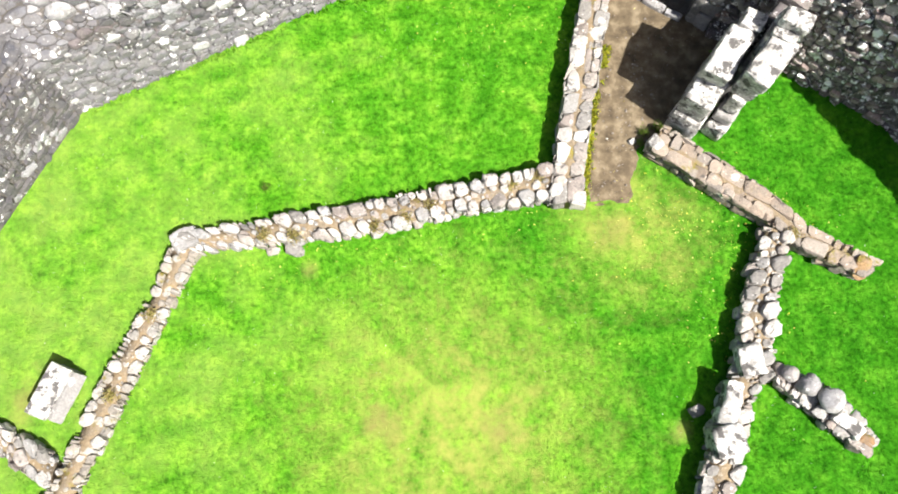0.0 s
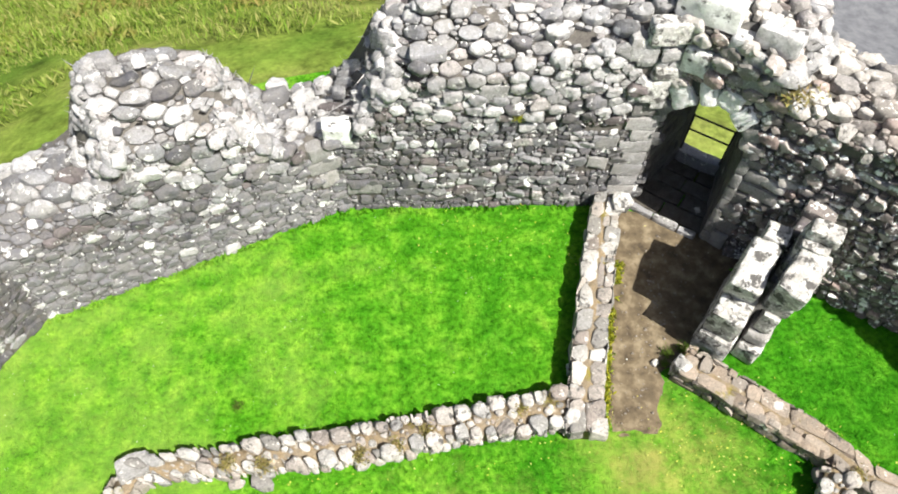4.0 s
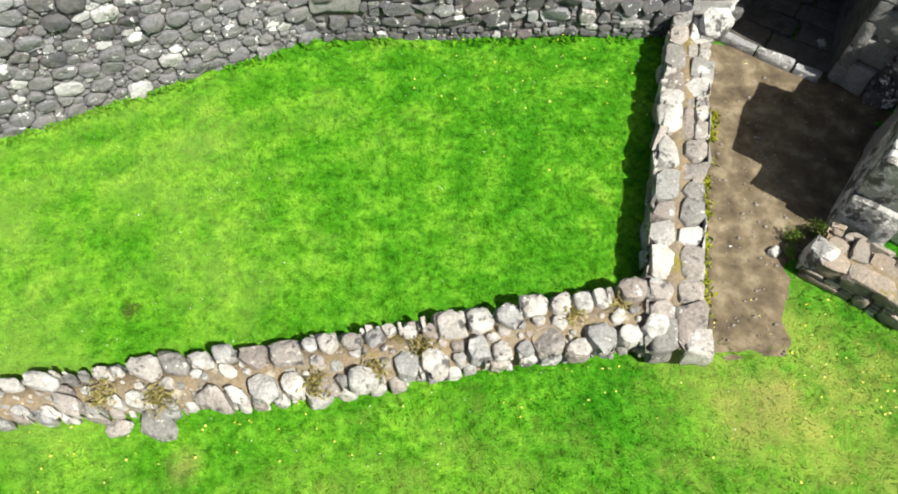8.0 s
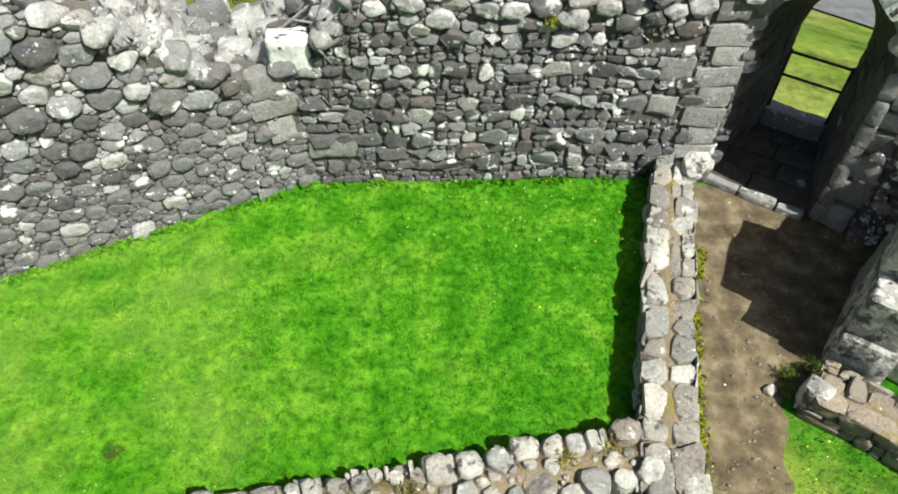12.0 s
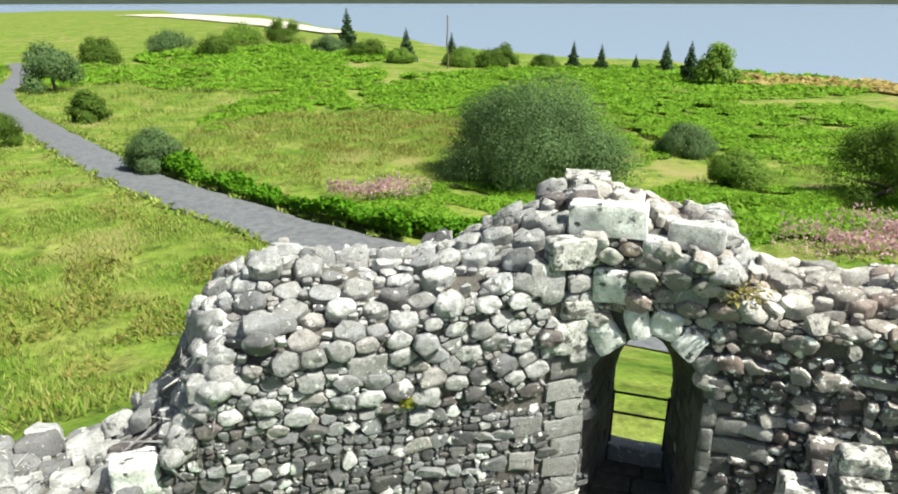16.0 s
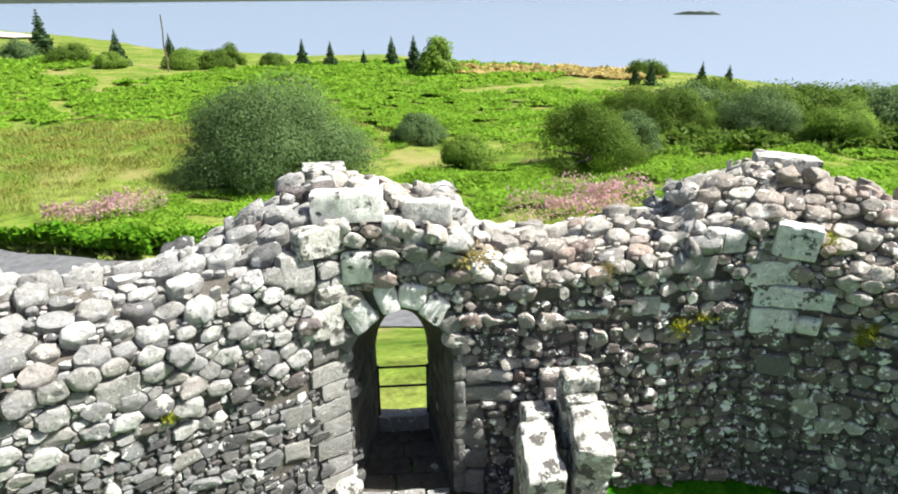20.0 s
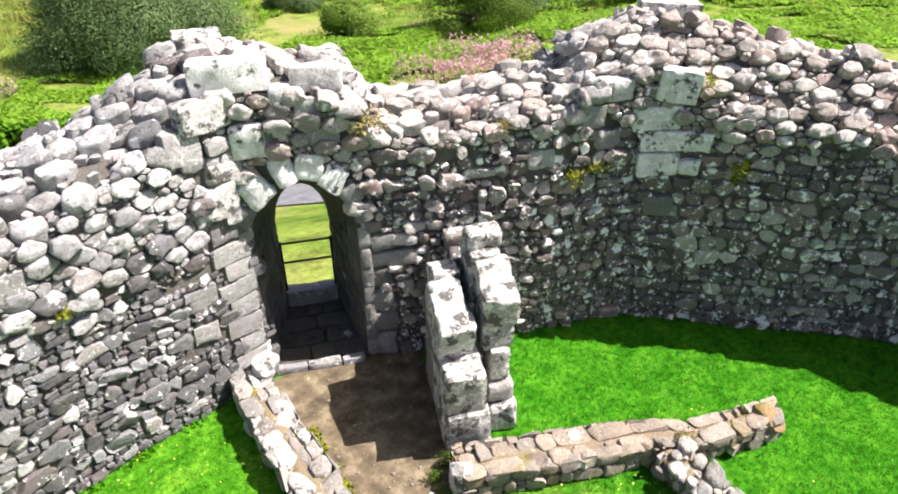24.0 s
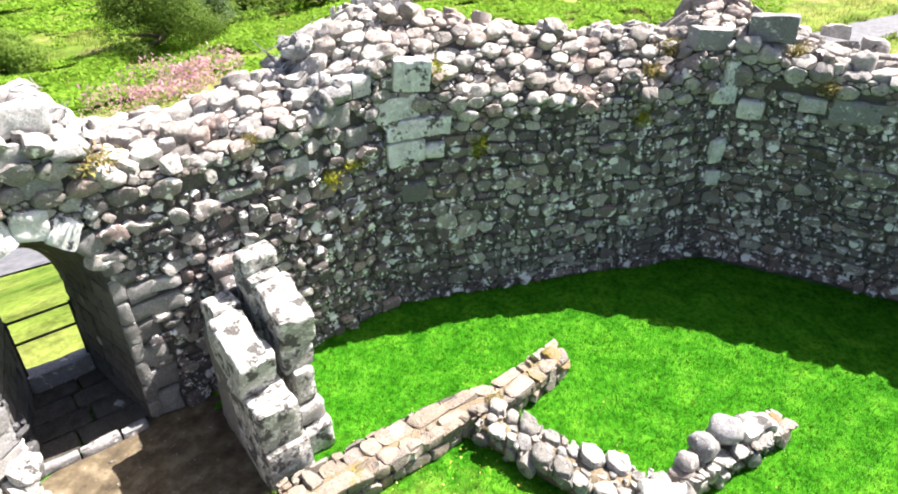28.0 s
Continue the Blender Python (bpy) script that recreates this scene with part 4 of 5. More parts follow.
def door_ring():
    """The pale voussoirs over the doorway, its threshold and paving."""
    w_ob = walls["wall_northeast"]
    rng = np.random.default_rng(17)
    # along the side, height of the middle, width, height, lean; the end ones are of dark stone
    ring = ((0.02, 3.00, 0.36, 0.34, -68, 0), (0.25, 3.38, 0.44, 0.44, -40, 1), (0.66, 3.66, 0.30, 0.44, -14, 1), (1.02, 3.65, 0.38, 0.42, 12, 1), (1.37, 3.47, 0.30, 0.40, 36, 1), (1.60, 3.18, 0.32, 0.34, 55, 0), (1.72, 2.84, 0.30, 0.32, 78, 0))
    for s, z, w, h, lean, pale in ring:
        block("voussoir", (w, 0.36, h), face_pose(NE, s, z, -0.09 + 0.03 * rng.random()) @ pose(0, 0, 0, rng.normal(0, 3), lean, rng.normal(0, 3)), STONE_BRIGHT if pale else STONE_ASHLAR, w_ob, rng, 0.024)
    z = 0.1
    while z < 2.5:      # quoins of the jambs
        h = 0.30 + 0.12 * rng.random()
        block("quoin", (0.16 + 0.05 * rng.random(), 0.5, h - 0.015), face_pose(NE, 1.72, z + h / 2, -0.2), STONE_ASHLAR, w_ob, rng, 0.008)
        z += h
    step = tagged(new("doorstep"), "worn pale stone threshold slab across the doorway", "step", kind="structure")
    for k, (s, w) in enumerate(((0.30, 0.58), (0.88, 0.54), (1.36, 0.38))):
        block("slab", (w, 0.15, 0.16), face_pose(NE, s, 0.06, 0.02 + 0.012 * k), STONE_PALE, step, rng, 0.012)
    block("sill", (DOOR_OUT1 - DOOR_OUT0, 0.28, 0.40), face_pose(NE, (DOOR_OUT0 + DOOR_OUT1) / 2, 0.22, -THICK + 0.06), STONE_PALE, walls["wall_northeast"], rng, 0.012)
    floor = tagged(new("passage_floor"), "worn flagstones toned dark for the shade of the door passage", "floor", kind="structure")
    rows = 5
    for q in range(rows):
        w0 = 0.10 + q * (THICK + 0.2) / rows
        f = min(1.0, w0 / THICK)
        s0, s1 = f * DOOR_OUT0, DOOR_W - f * (DOOR_W - DOOR_OUT1)
        cut = s0 + (s1 - s0) * (0.3 + 0.4 * rng.random())
        for a, b in ((s0, cut), (cut, s1)):
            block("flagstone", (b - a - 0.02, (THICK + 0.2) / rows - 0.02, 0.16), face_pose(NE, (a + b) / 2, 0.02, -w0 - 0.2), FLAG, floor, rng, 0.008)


door_ring()


# ---- pillar: two leaves of squared stone with their core gone ----
def pillar():
    base = Matrix.Translation((5.25, 5.38, 0)) @ Matrix(((0.8, 0.6, 0), (-0.6, 0.8, 0), (0, 0, 1))).to_4x4()
    thing = tagged(new("ruined_pillar"), "ruined wall stub of two lichened stone leaves with an empty core", "pillar")
    thing.matrix_basis = base
    rng = np.random.default_rng(5)
    rows = (
        (0.30, 0.17, 0.37, 0.64, 1.04, 0.76, 0, 0), (0.27, 0.20, 1.08, 0.56, 0.98, 0.70, 3, 2), (0.23, 0.58, 1.80, 0.50, 0.98, 0.62, 15, 0), (0.26, 1.20, 2.02, 0.42, 0.44, 0.52, 0, 4),
        (0.22, 1.02, 0.55, 0.46, 0.72, 1.12, 0, 0), (0.22, 1.02, 1.45, 0.46, 0.70, 0.90, 0, 0), (0.90, 0.33, 0.24, 0.42, 0.72, 0.48, 0, -3), (0.88, 0.40, 0.64, 0.38, 0.58, 0.38, 0, 4), (0.88, 0.44, 1.10, 0.30, 0.48, 0.58, 0, 0),
        (0.88, 0.64, 1.62, 0.46, 0.74, 0.56, 0, 0), (0.91, 0.64, 2.12, 0.50, 0.92, 0.58, 14, -3), (0.80, 1.10, 0.75, 0.46, 0.66, 1.52, 0, 0), (0.82, 1.18, 1.98, 0.50, 0.52, 1.16, 0, 3), (0.86, 1.24, 2.68, 0.54, 0.34, 0.28, 2, 5), (0.52, 1.20, 0.60, 0.34, 0.40, 1.20, 0, 0),
        # rear stones added so the stub's shadow reaches back towards the wall
        (0.70, 1.66, 0.62, 0.60, 0.52, 1.24, 0, 0), (0.72, 1.64, 1.72, 0.56, 0.46, 0.98, 0, 2), (0.72, 2.06, 0.80, 0.58, 0.40, 1.60, 0, 0), (0.70, 2.04, 1.98, 0.50, 0.40, 0.80, 0, -3),
    )
    for k, (x, y, z, w, d, h, tip, turn) in enumerate(rows):
        mat = STONE_PALE if k == 14 else STONE_GREY if k > 14 else STONE_WHITE if k not in (7, 11, 4, 5) else STONE_ASHLAR
        block("stone", (w, d, h), Matrix.Translation((x, y, z)) @ pose(0, 0, 0, tip, 0, turn), mat, thing, rng, 0.022)


pillar()


# ---- loose stones and single blocks ----
def single(name, size, at, turn, mat, label, category, seed, rough=0.03, tip=0):
    ob = block(name, size, Matrix.Translation(at) @ pose(0, 0, 0, tip, tip * 0.6, turn), mat, None, np.random.default_rng(seed), rough, label)
    return tagged(ob, "", category)


single("block_stone", (0.54, 0.56, 0.50), (5.30, -1.25, 0.40), 12, STONE_WHITE, "large white lichened block on the low wall", "stone", 6)
single("block_stone", (0.50, 0.56, 0.32), (5.96, 0.16, 0.42), 8, STONE_WHITE, "large flat pale block on the low wall", "stone", 7)
single("block_stone", (0.34, 0.84, 0.28), (5.44, -0.60, 0.45), -18, STONE_WHITE, "long pale block on the low wall", "stone", 8)
single("flat_stone", (0.52, 0.40, 0.18), (-4.78, 3.04, 0.26), 20, STONE_LOW, "broad pale slab at the corner of the low walls", "stone", 9)
single("squared_stone", (0.33, 0.30, 0.42), (2.68, 3.53, 0.29), 4, STONE_LOW, "squared pale stone ending the low wall", "stone", 15)
single("squared_stone", (0.30, 0.32, 0.42), (3.02, 3.50, 0.28), -5, STONE_LOW, "squared pale stone ending the low wall", "stone", 16)
single("slab_stone", (0.28, 0.60, 0.22), (7.62, -1.08, 0.32), 42, STONE_WHITE, "pale slab on the end of the wall stub", "stone", 10)
MOSS_STONE = stone_material("orange_lichened_stone", [(0.22, 0.125, 0.05), (0.27, 0.17, 0.075)], 0.70, (0.5, 0.46, 0.38), moss=0.55, dark=0.6)


def rock(name, size, at, turn, mat, label, seed):
    """An irregular split rock resting at its place."""
    rng = np.random.default_rng(seed)
    bm = bmesh.new()
    for p in rng.normal(size=(26, 3)):
        p /= np.abs(p).max() ** 0.55 * np.linalg.norm(p) ** 0.45
        bm.verts.new(Vector(p) * 0.5)
    bmesh.ops.convex_hull(bm, input=bm.verts[:])
    bmesh.ops.subdivide_edges(bm, edges=bm.edges[:], cuts=1)
    for v in bm.verts:
        v.co += Vector(noise.noise_vector(v.co * 4 + Vector((seed, 0, 0)))) * 0.05
        v.co = Vector((v.co.x * size[0], v.co.y * size[1], v.co.z * size[2]))
    me = bpy.data.meshes.new(name)
    bm.to_mesh(me)
    bm.free()
    me.materials.append(mat)
    me.shade_smooth()
    me.set_sharp_from_angle(angle=radians(35))
    ob = new(name, me)
    ob.matrix_basis = Matrix.Translation(at) @ pose(0, 0, 0, 0, 0, turn)
    return tagged(ob, label, "stone")


def boulder(at, r, seed, mat):
    bm = bmesh.new()
    bmesh.ops.create_icosphere(bm, subdivisions=3, radius=r)
    o = Vector((seed * 7.1, 2, 3))
    for v in bm.verts:
        v.co *= 1 + 0.30 * noise.noise(v.co / r * 0.9 + o) + 0.10 * noise.noise(v.co / r * 2.4 + o) + 0.04 * noise.noise(v.co / r * 6 + o)
        v.co.z *= 0.9
    me = bpy.data.meshes.new("boulder")
    bm.to_mesh(me)
    bm.free()
    me.materials.append(mat)
    me.shade_smooth()
    ob = new("boulder", me)
    ob.location = at
    return tagged(ob, "rounded grey boulder resting on the low wall stub", "boulder", "boulders on the wall stub")


for k, (at, r) in enumerate((((6.66, -0.12, 0.47), 0.155), ((6.94, -0.34, 0.52), 0.20), ((7.32, -0.64, 0.55), 0.235))):
    boulder(at, r, k, STONE_PALE)


rock("corner_stone", (0.42, 0.38, 0.56), (4.20, 8.16, 0.55), 20, STONE_WHITE, "pale upright stone ending the low wall at the doorway", 1)
rock("loose_stone", (0.45, 0.31, 0.25), (-2.66, 2.80, 0.09), -25, STONE_LOW, "pale fallen stone on the grass beside the low wall", 2)
rock("loose_stone", (0.28, 0.2, 0.16), (-3.10, 2.80, 0.06), 15, STONE_LOW, "pale fallen stone on the grass beside the low wall", 3)
rock("loose_stone", (0.30, 0.28, 0.18), (4.97, -0.70, 0.06), 40, STONE_LOW, "small pale stone lying in the lawn", 4)
rock("end_stone", (0.46, 0.40, 0.56), (4.79, 4.58, 0.25), -38, STONE_WHITE, "yellowish squared stone ending the low wall by the path", 5)
rock("mossy_stone", (0.40, 0.36, 0.34), (7.94, -1.40, 0.16), 30, MOSS_STONE, "rusty lichened clump of stone ending the wall stub", 11)
rock("mossy_stone", (0.48, 0.42, 0.34), (8.44, 1.86, 0.32), 35, MOSS_STONE, "orange lichened stone ending the low wall", 12)


def stone_box():
    m = Matrix.Translation((-7.04, 0.17, 0)) @ pose(0, 0, 0, 0, 0, -25)
    thing = tagged(new("stone_box"), "low stone chest with a flat white slab lid on bare earth", "stone box")
    thing.matrix_basis = m
    rng = np.random.default_rng(2)
    block("lid", (0.43, 1.0, 0.10), Matrix.Translation((-0.12, 0, 0.40)), STONE_WHITE, thing, rng, 0.006, "flat white slab")
    block("body", (0.46, 0.96, 0.37), Matrix.Translation((-0.10, 0, 0.175)), STONE_ASHLAR, thing, rng, 0.008)
    block("side_slab", (0.24, 0.96, 0.10), Matrix.Translation((0.21, 0, 0.27)) @ pose(0, 0, 0, 0, 38, 0), STONE_ASHLAR, thing, rng, 0.008, "sloping grey slab")


stone_box()


# ---- plants ----
def leaf_material(name, tints, translucent=0.25, worn=(), patch=0.6):
    m, n, l, b = material(name)
    geo = n.new("ShaderNodeNewGeometry")
    big = tex_noise(n, l, geo.outputs["Position"], patch, 3, 0.6)
    k = len(tints)
    c1 = ramp(n, l, geo.outputs["Random Per Island"], [(i / max(1, k - 1), c) for i, c in enumerate(tints)])
    col = mix(n, l, 0.45, c1, ramp(n, l, big, [(0.35, (0.36, 0.36, 0.36)), (0.65, (0.72, 0.72, 0.72))]), "OVERLAY")
    if worn:
        col = lawn_tone(n, l, geo.outputs["Position"], col)
    col = worn_mix(n, l, geo.outputs["Position"], col, worn)
    l.new(col, b.inputs["Base Color"])
    b.inputs["Roughness"].default_value = 0.6
    b.inputs["Specular IOR Level"].default_value = 0.08
    tr = n.new("ShaderNodeBsdfTranslucent")
    l.new(col, tr.inputs["Color"])
    ms = n.new("ShaderNodeMixShader")
    ms.inputs[0].default_value = translucent
    l.new(b.outputs[0], ms.inputs[1])
    l.new(tr.outputs[0], ms.inputs[2])
    l.new(ms.outputs[0], n["Material Output"].inputs["Surface"])
    return m


BLADE = leaf_material("grass_blades", [(0.051, 0.191, 0.006), (0.090, 0.265, 0.008), (0.070, 0.233, 0.007), (0.149, 0.339, 0.015)], 0.3, WORN, 8.0)
TALL = leaf_material("tall_rough_grass", [(0.12, 0.22, 0.025), (0.22, 0.29, 0.05), (0.36, 0.35, 0.13), (0.15, 0.25, 0.03), (0.28, 0.31, 0.08)], 0.3)
WILLOW = leaf_material("willow_leaves", [(0.085, 0.145, 0.05), (0.13, 0.20, 0.08), (0.10, 0.165, 0.06), (0.175, 0.235, 0.10)], 0.4, patch=0.9)
SHRUB = leaf_material("shrub_leaves", [(0.065, 0.125, 0.020), (0.120, 0.180, 0.030), (0.085, 0.150, 0.022)], 0.45)
PALE_SHRUB = leaf_material("pale_shrub_leaves", [(0.14, 0.24, 0.035), (0.20, 0.30, 0.055), (0.16, 0.26, 0.04)], 0.45)
BRACKEN = leaf_material("bracken_fronds", [(0.165, 0.315, 0.028), (0.205, 0.365, 0.036), (0.18, 0.335, 0.030), (0.25, 0.395, 0.048)], 0.5, patch=0.35)
CONIFER = leaf_material("conifer_needles", [(0.045, 0.085, 0.035), (0.065, 0.11, 0.045)], 0.3)
HEATHER = leaf_material("pink_willowherb", [(0.66, 0.32, 0.48), (0.30, 0.40, 0.08), (0.62, 0.36, 0.46), (0.60, 0.34, 0.44), (0.50, 0.42, 0.28)], 0.6)
WHITE_FLOWER = leaf_material("white_daisies", [(0.6, 0.6, 0.55), (0.7, 0.7, 0.6)])
HEDGE = leaf_material("hedge_leaves", [(0.07, 0.19, 0.010), (0.11, 0.25, 0.014), (0.085, 0.21, 0.012)], 0.4)
DRY = leaf_material("dry_grass", [(0.44, 0.34, 0.14), (0.50, 0.40, 0.17), (0.36, 0.33, 0.10)], 0.4)
BARK = plain_material("grey_bark", [(0.10, 0.08, 0.06), (0.16, 0.13, 0.10)], 8.0)


def cards(name, centres, sizes, mat, rng, upright=0.0, narrow=0.5, facing=None):
    """Many small leaves as one mesh: rhombs at centres, turned at random."""
    n = len(centres)
    c = np.asarray(centres)
    a = rng.normal(size=(n, 3))
    a[:, 2] = a[:, 2] * (1 - abs(upright)) + max(0, upright) * 2.2
    a /= np.linalg.norm(a, axis=1)[:, None]
    other = rng.normal(size=(n, 3))
    if upright < 0:
        other += (0, 0, -6 * upright)
    b = np.cross(a, other)
    b /= np.linalg.norm(b, axis=1)[:, None]
    if facing is not None:
        f = np.asarray(facing) + rng.normal(0, 0.42, (n, 3))
        a = np.cross(f, other)
        a /= np.linalg.norm(a, axis=1)[:, None]
        b = np.cross(f, a)
        b /= np.linalg.norm(b, axis=1)[:, None]
    s = np.asarray(sizes)[:, None]
    v = np.stack([c - a * s, c + b * s * narrow, c + a * s, c - b * s * narrow], 1).reshape(-1, 3)
    me = bpy.data.meshes.new(name)
    me.vertices.add(4 * n)
    me.vertices.foreach_set("co", v.ravel())
    me.loops.add(4 * n)
    me.loops.foreach_set("vertex_index", np.arange(4 * n))
    me.polygons.add(n)
    me.polygons.foreach_set("loop_start", np.arange(0, 4 * n, 4))
    me.materials.append(mat)
    me.update(calc_edges=True)
    me.validate()
    return me


def limb(name, p, q, r0, r1, parent):
    d = q - p
    side_ = d.orthogonal().normalized()
    up = d.cross(side_).normalized()
    verts, faces, seg, rings = [], [], 7, 4
    for k in range(rings + 1):
        t = k / rings
        c = p + d * t + side_ * 0.06 * d.length * noise.noise(Vector((t * 3, p.x, q.y)))
        r = r0 + (r1 - r0) * t
        verts += [c + (side_ * math.cos(a) + up * math.sin(a)) * r for a in np.arange(seg) * 2 * math.pi / seg]
        if k:
            b = (k - 1) * seg
            faces += [(b + i, b + (i + 1) % seg, b + seg + (i + 1) % seg, b + seg + i) for i in range(seg)]
    return obj(name, verts, faces, BARK, parent)


def bush(x, y, wide, high, mat, label, seed, leaves=2600, leaf=0.16, name="bush", trunk=0.12):
    rng = np.random.default_rng(seed)
    z0 = ground_height(x, y)
    thing = tagged(new(name), label, "tree" if name == "tree" else "bush")
    thing.location = (x, y, z0 - 0.05)
    clumps = []
    for k in range(34):
        a, u = rng.random() * 2 * math.pi, rng.random() ** 0.5
        h = (1 - u ** 2.2) ** 0.5 * (0.45 + 0.5 * rng.random())
        h = max(h, trunk)
        clumps.append((math.cos(a) * u * wide * 0.40, math.sin(a) * u * wide * 0.40, h * high * 0.86, (0.11 + 0.11 * rng.random()) * wide))
    pts, ways = [], []
    per = leaves // len(clumps)
    for cx, cy, cz, r in clumps:
        d = rng.normal(size=(per, 3))
        d /= np.linalg.norm(d, axis=1)[:, None]
        rr = r * (0.4 + 0.75 * rng.random((per, 1)) ** 0.7)
        p = np.array((cx, cy, cz)) + d * rr * (1, 1, 0.8)
        up = p[:, 2] > 0.05
        pts.append(p[up])
        ways.append((d + p / (wide * 0.5) * 0.6)[up])
    pts = np.concatenate(pts)
    crown = new("crown", cards("crown", pts, leaf * (0.6 + 0.8 * rng.random(len(pts))), mat, rng, 0, 0.5, np.concatenate(ways)))
    crown.parent = thing
    limb("trunk", Vector((0, 0, -0.1)), Vector((0.1, 0.05, high * 0.45)), wide * 0.03, wide * 0.018, thing)
    for k in range(4):
        cx, cy, cz, r = clumps[k * 5]
        limb("limb", Vector((0.05, 0, high * 0.15)), Vector((cx, cy, cz)), wide * 0.018, wide * 0.006, thing)
    return thing


BUSHES = [
    (19.6, 44.3, 13.0, 7.0, WILLOW, "large rounded grey-green willow bush in the rough field"),
    (39.8, 33.0, 8.9, 5.7, SHRUB, "dense dark green bush in the rough field"),
    (32.4, 38.4, 4.6, 2.9, PALE_SHRUB, "loose pale green shrub among bracken"),
    (36.6, 50.2, 4.8, 3.0, WILLOW, "low grey-green bush among bracken"),
    (-6.0, 54.7, 4.5, 3.5, WILLOW, "grey-green bush beside the lane"),
    (-15.1, 81.7, 4.2, 3.9, SHRUB, "dark green bush beside the lane"),
    (-20.3, 67.6, 4.6, 3.5, SHRUB, "dark green bush across the lane"),
    (-23.7, 107.5, 8.0, 8.0, WILLOW, "grey-green bushy tree at the bend of the lane"),
    (-24.5, 150.0, 7.6, 6.4, SHRUB, "dark bushy tree at the bend of the lane"),
    (-34.0, 88.9, 4.2, 4.6, WILLOW, "grey-green bush at the field's edge"),
    (-26.0, 58.6, 6.2, 4.1, SHRUB, "dark green bush in the rough grass"),
    (14.6, 204.3, 11.0, 8.5, SHRUB, "dark green tree near the shore"),
    (54.8, 139.1, 6.8, 5.2, SHRUB, "dark green bush near the shore"),
    (46.1, 139.3, 8.7, 3.7, PALE_SHRUB, "low green bush near the shore"),
    (54.8, 35.9, 8.2, 5.9, SHRUB, "dark green bush in a thicket by the shore"),
    (63.2, 32.2, 8.8, 6.2, WILLOW, "grey-green bush in a thicket by the shore"),
    (72.4, 35.8, 9.4, 6.7, SHRUB, "dark green tree in a thicket by the shore"),
    (77.6, 25.8, 9.4, 6.2, WILLOW, "grey-green bush in a thicket by the shore"),
    (71.1, 19.9, 6.8, 4.6, PALE_SHRUB, "pale green shrub edging the thicket"),
    (87.0, 39.2, 10.5, 7.2, SHRUB, "dark green tree in a thicket by the shore"),
    (92.2, 26.0, 10.5, 6.8, WILLOW, "grey-green tree in a thicket by the shore"),
    (106.1, 75.5, 7.6, 3.3, SHRUB, "low dark bush by the shore"),
    (77.0, -13.0, 10.0, 5.4, SHRUB, "dark green bush beyond the lane"),
    (84.0, -4.0, 9.0, 5.0, WILLOW, "grey-green bush beyond the lane"),
    (59.0, 42.5, 9.0, 6.4, SHRUB, "dark green bush in a thicket by the shore"),
    (66.5, 42.0, 9.5, 6.6, WILLOW, "grey-green bush in a thicket by the shore"),
    (80.0, 33.0, 10.0, 7.0, SHRUB, "dark green tree in a thicket by the shore"),
    (84.0, 18.5, 9.5, 5.8, WILLOW, "grey-green bush in a thicket by the shore"),
    (63.5, 25.0, 6.0, 4.2, PALE_SHRUB, "pale green shrub edging the thicket"),
    (76.0, 44.5, 10.0, 6.8, SHRUB, "dark green tree in a thicket by the shore"),
    (97.0, 35.0, 11.0, 7.2, WILLOW, "grey-green tree in a thicket by the shore"),
    (100.0, 19.0, 10.0, 6.6, SHRUB, "dark green tree in a thicket by the shore"),
    (86.0, 50.0, 10.0, 6.4, SHRUB, "dark green tree in a thicket by the shore"),
    (112.0, 30.0, 11.0, 7.0, SHRUB, "dark green tree in a thicket by the shore"),
    (46.5, 34.5, 5.6, 3.8, WILLOW, "low grey-green bush beside a darker one"),
    (29.0, 158.0, 9.0, 4.4, SHRUB, "dark green bush near the shore"),
    (22.0, 172.0, 9.0, 4.6, WILLOW, "grey-green bush near the shore"),
    (-3.0, 165.0, 9.0, 5.0, SHRUB, "dark green bush in the far pasture"),
    (-14.0, 185.0, 12.0, 6.0, WILLOW, "grey-green bush in the far pasture"),
    (3.0, 205.0, 13.0, 6.5, PALE_SHRUB, "pale green bush near the shore"),
    (50.5, 136.0, 7.0, 4.0, SHRUB, "dark green bush near the shore"),
    (34.0, 146.0, 6.0, 3.4, PALE_SHRUB, "low green bush near the shore"),
    (59.5, 129.0, 6.0, 3.2, SHRUB, "low dark bush near the shore"),
]
for k, (x, y, w, h, mat, label) in enumerate(BUSHES):
    far = math.hypot(x, y)
    if far > 58 and x > 50 and y < 60:      # thicket height capped to fit a sight line from the camera
        h = min(h * 1.3, max(1.6, 7.8 - 0.114 * far - ground_height(x, y)))
    bush(x, y, w, h, mat, label, 200 + k, leaves=120000 if k == 0 else 40000 if far < 75 else 11000, leaf=0.075 if far < 75 else 0.17)
bush(74.0, 95.6, 7.4, 8.4, PALE_SHRUB, "rounded light green tree on the shore bank", 300, 6500, 0.26, "tree", 0.3)


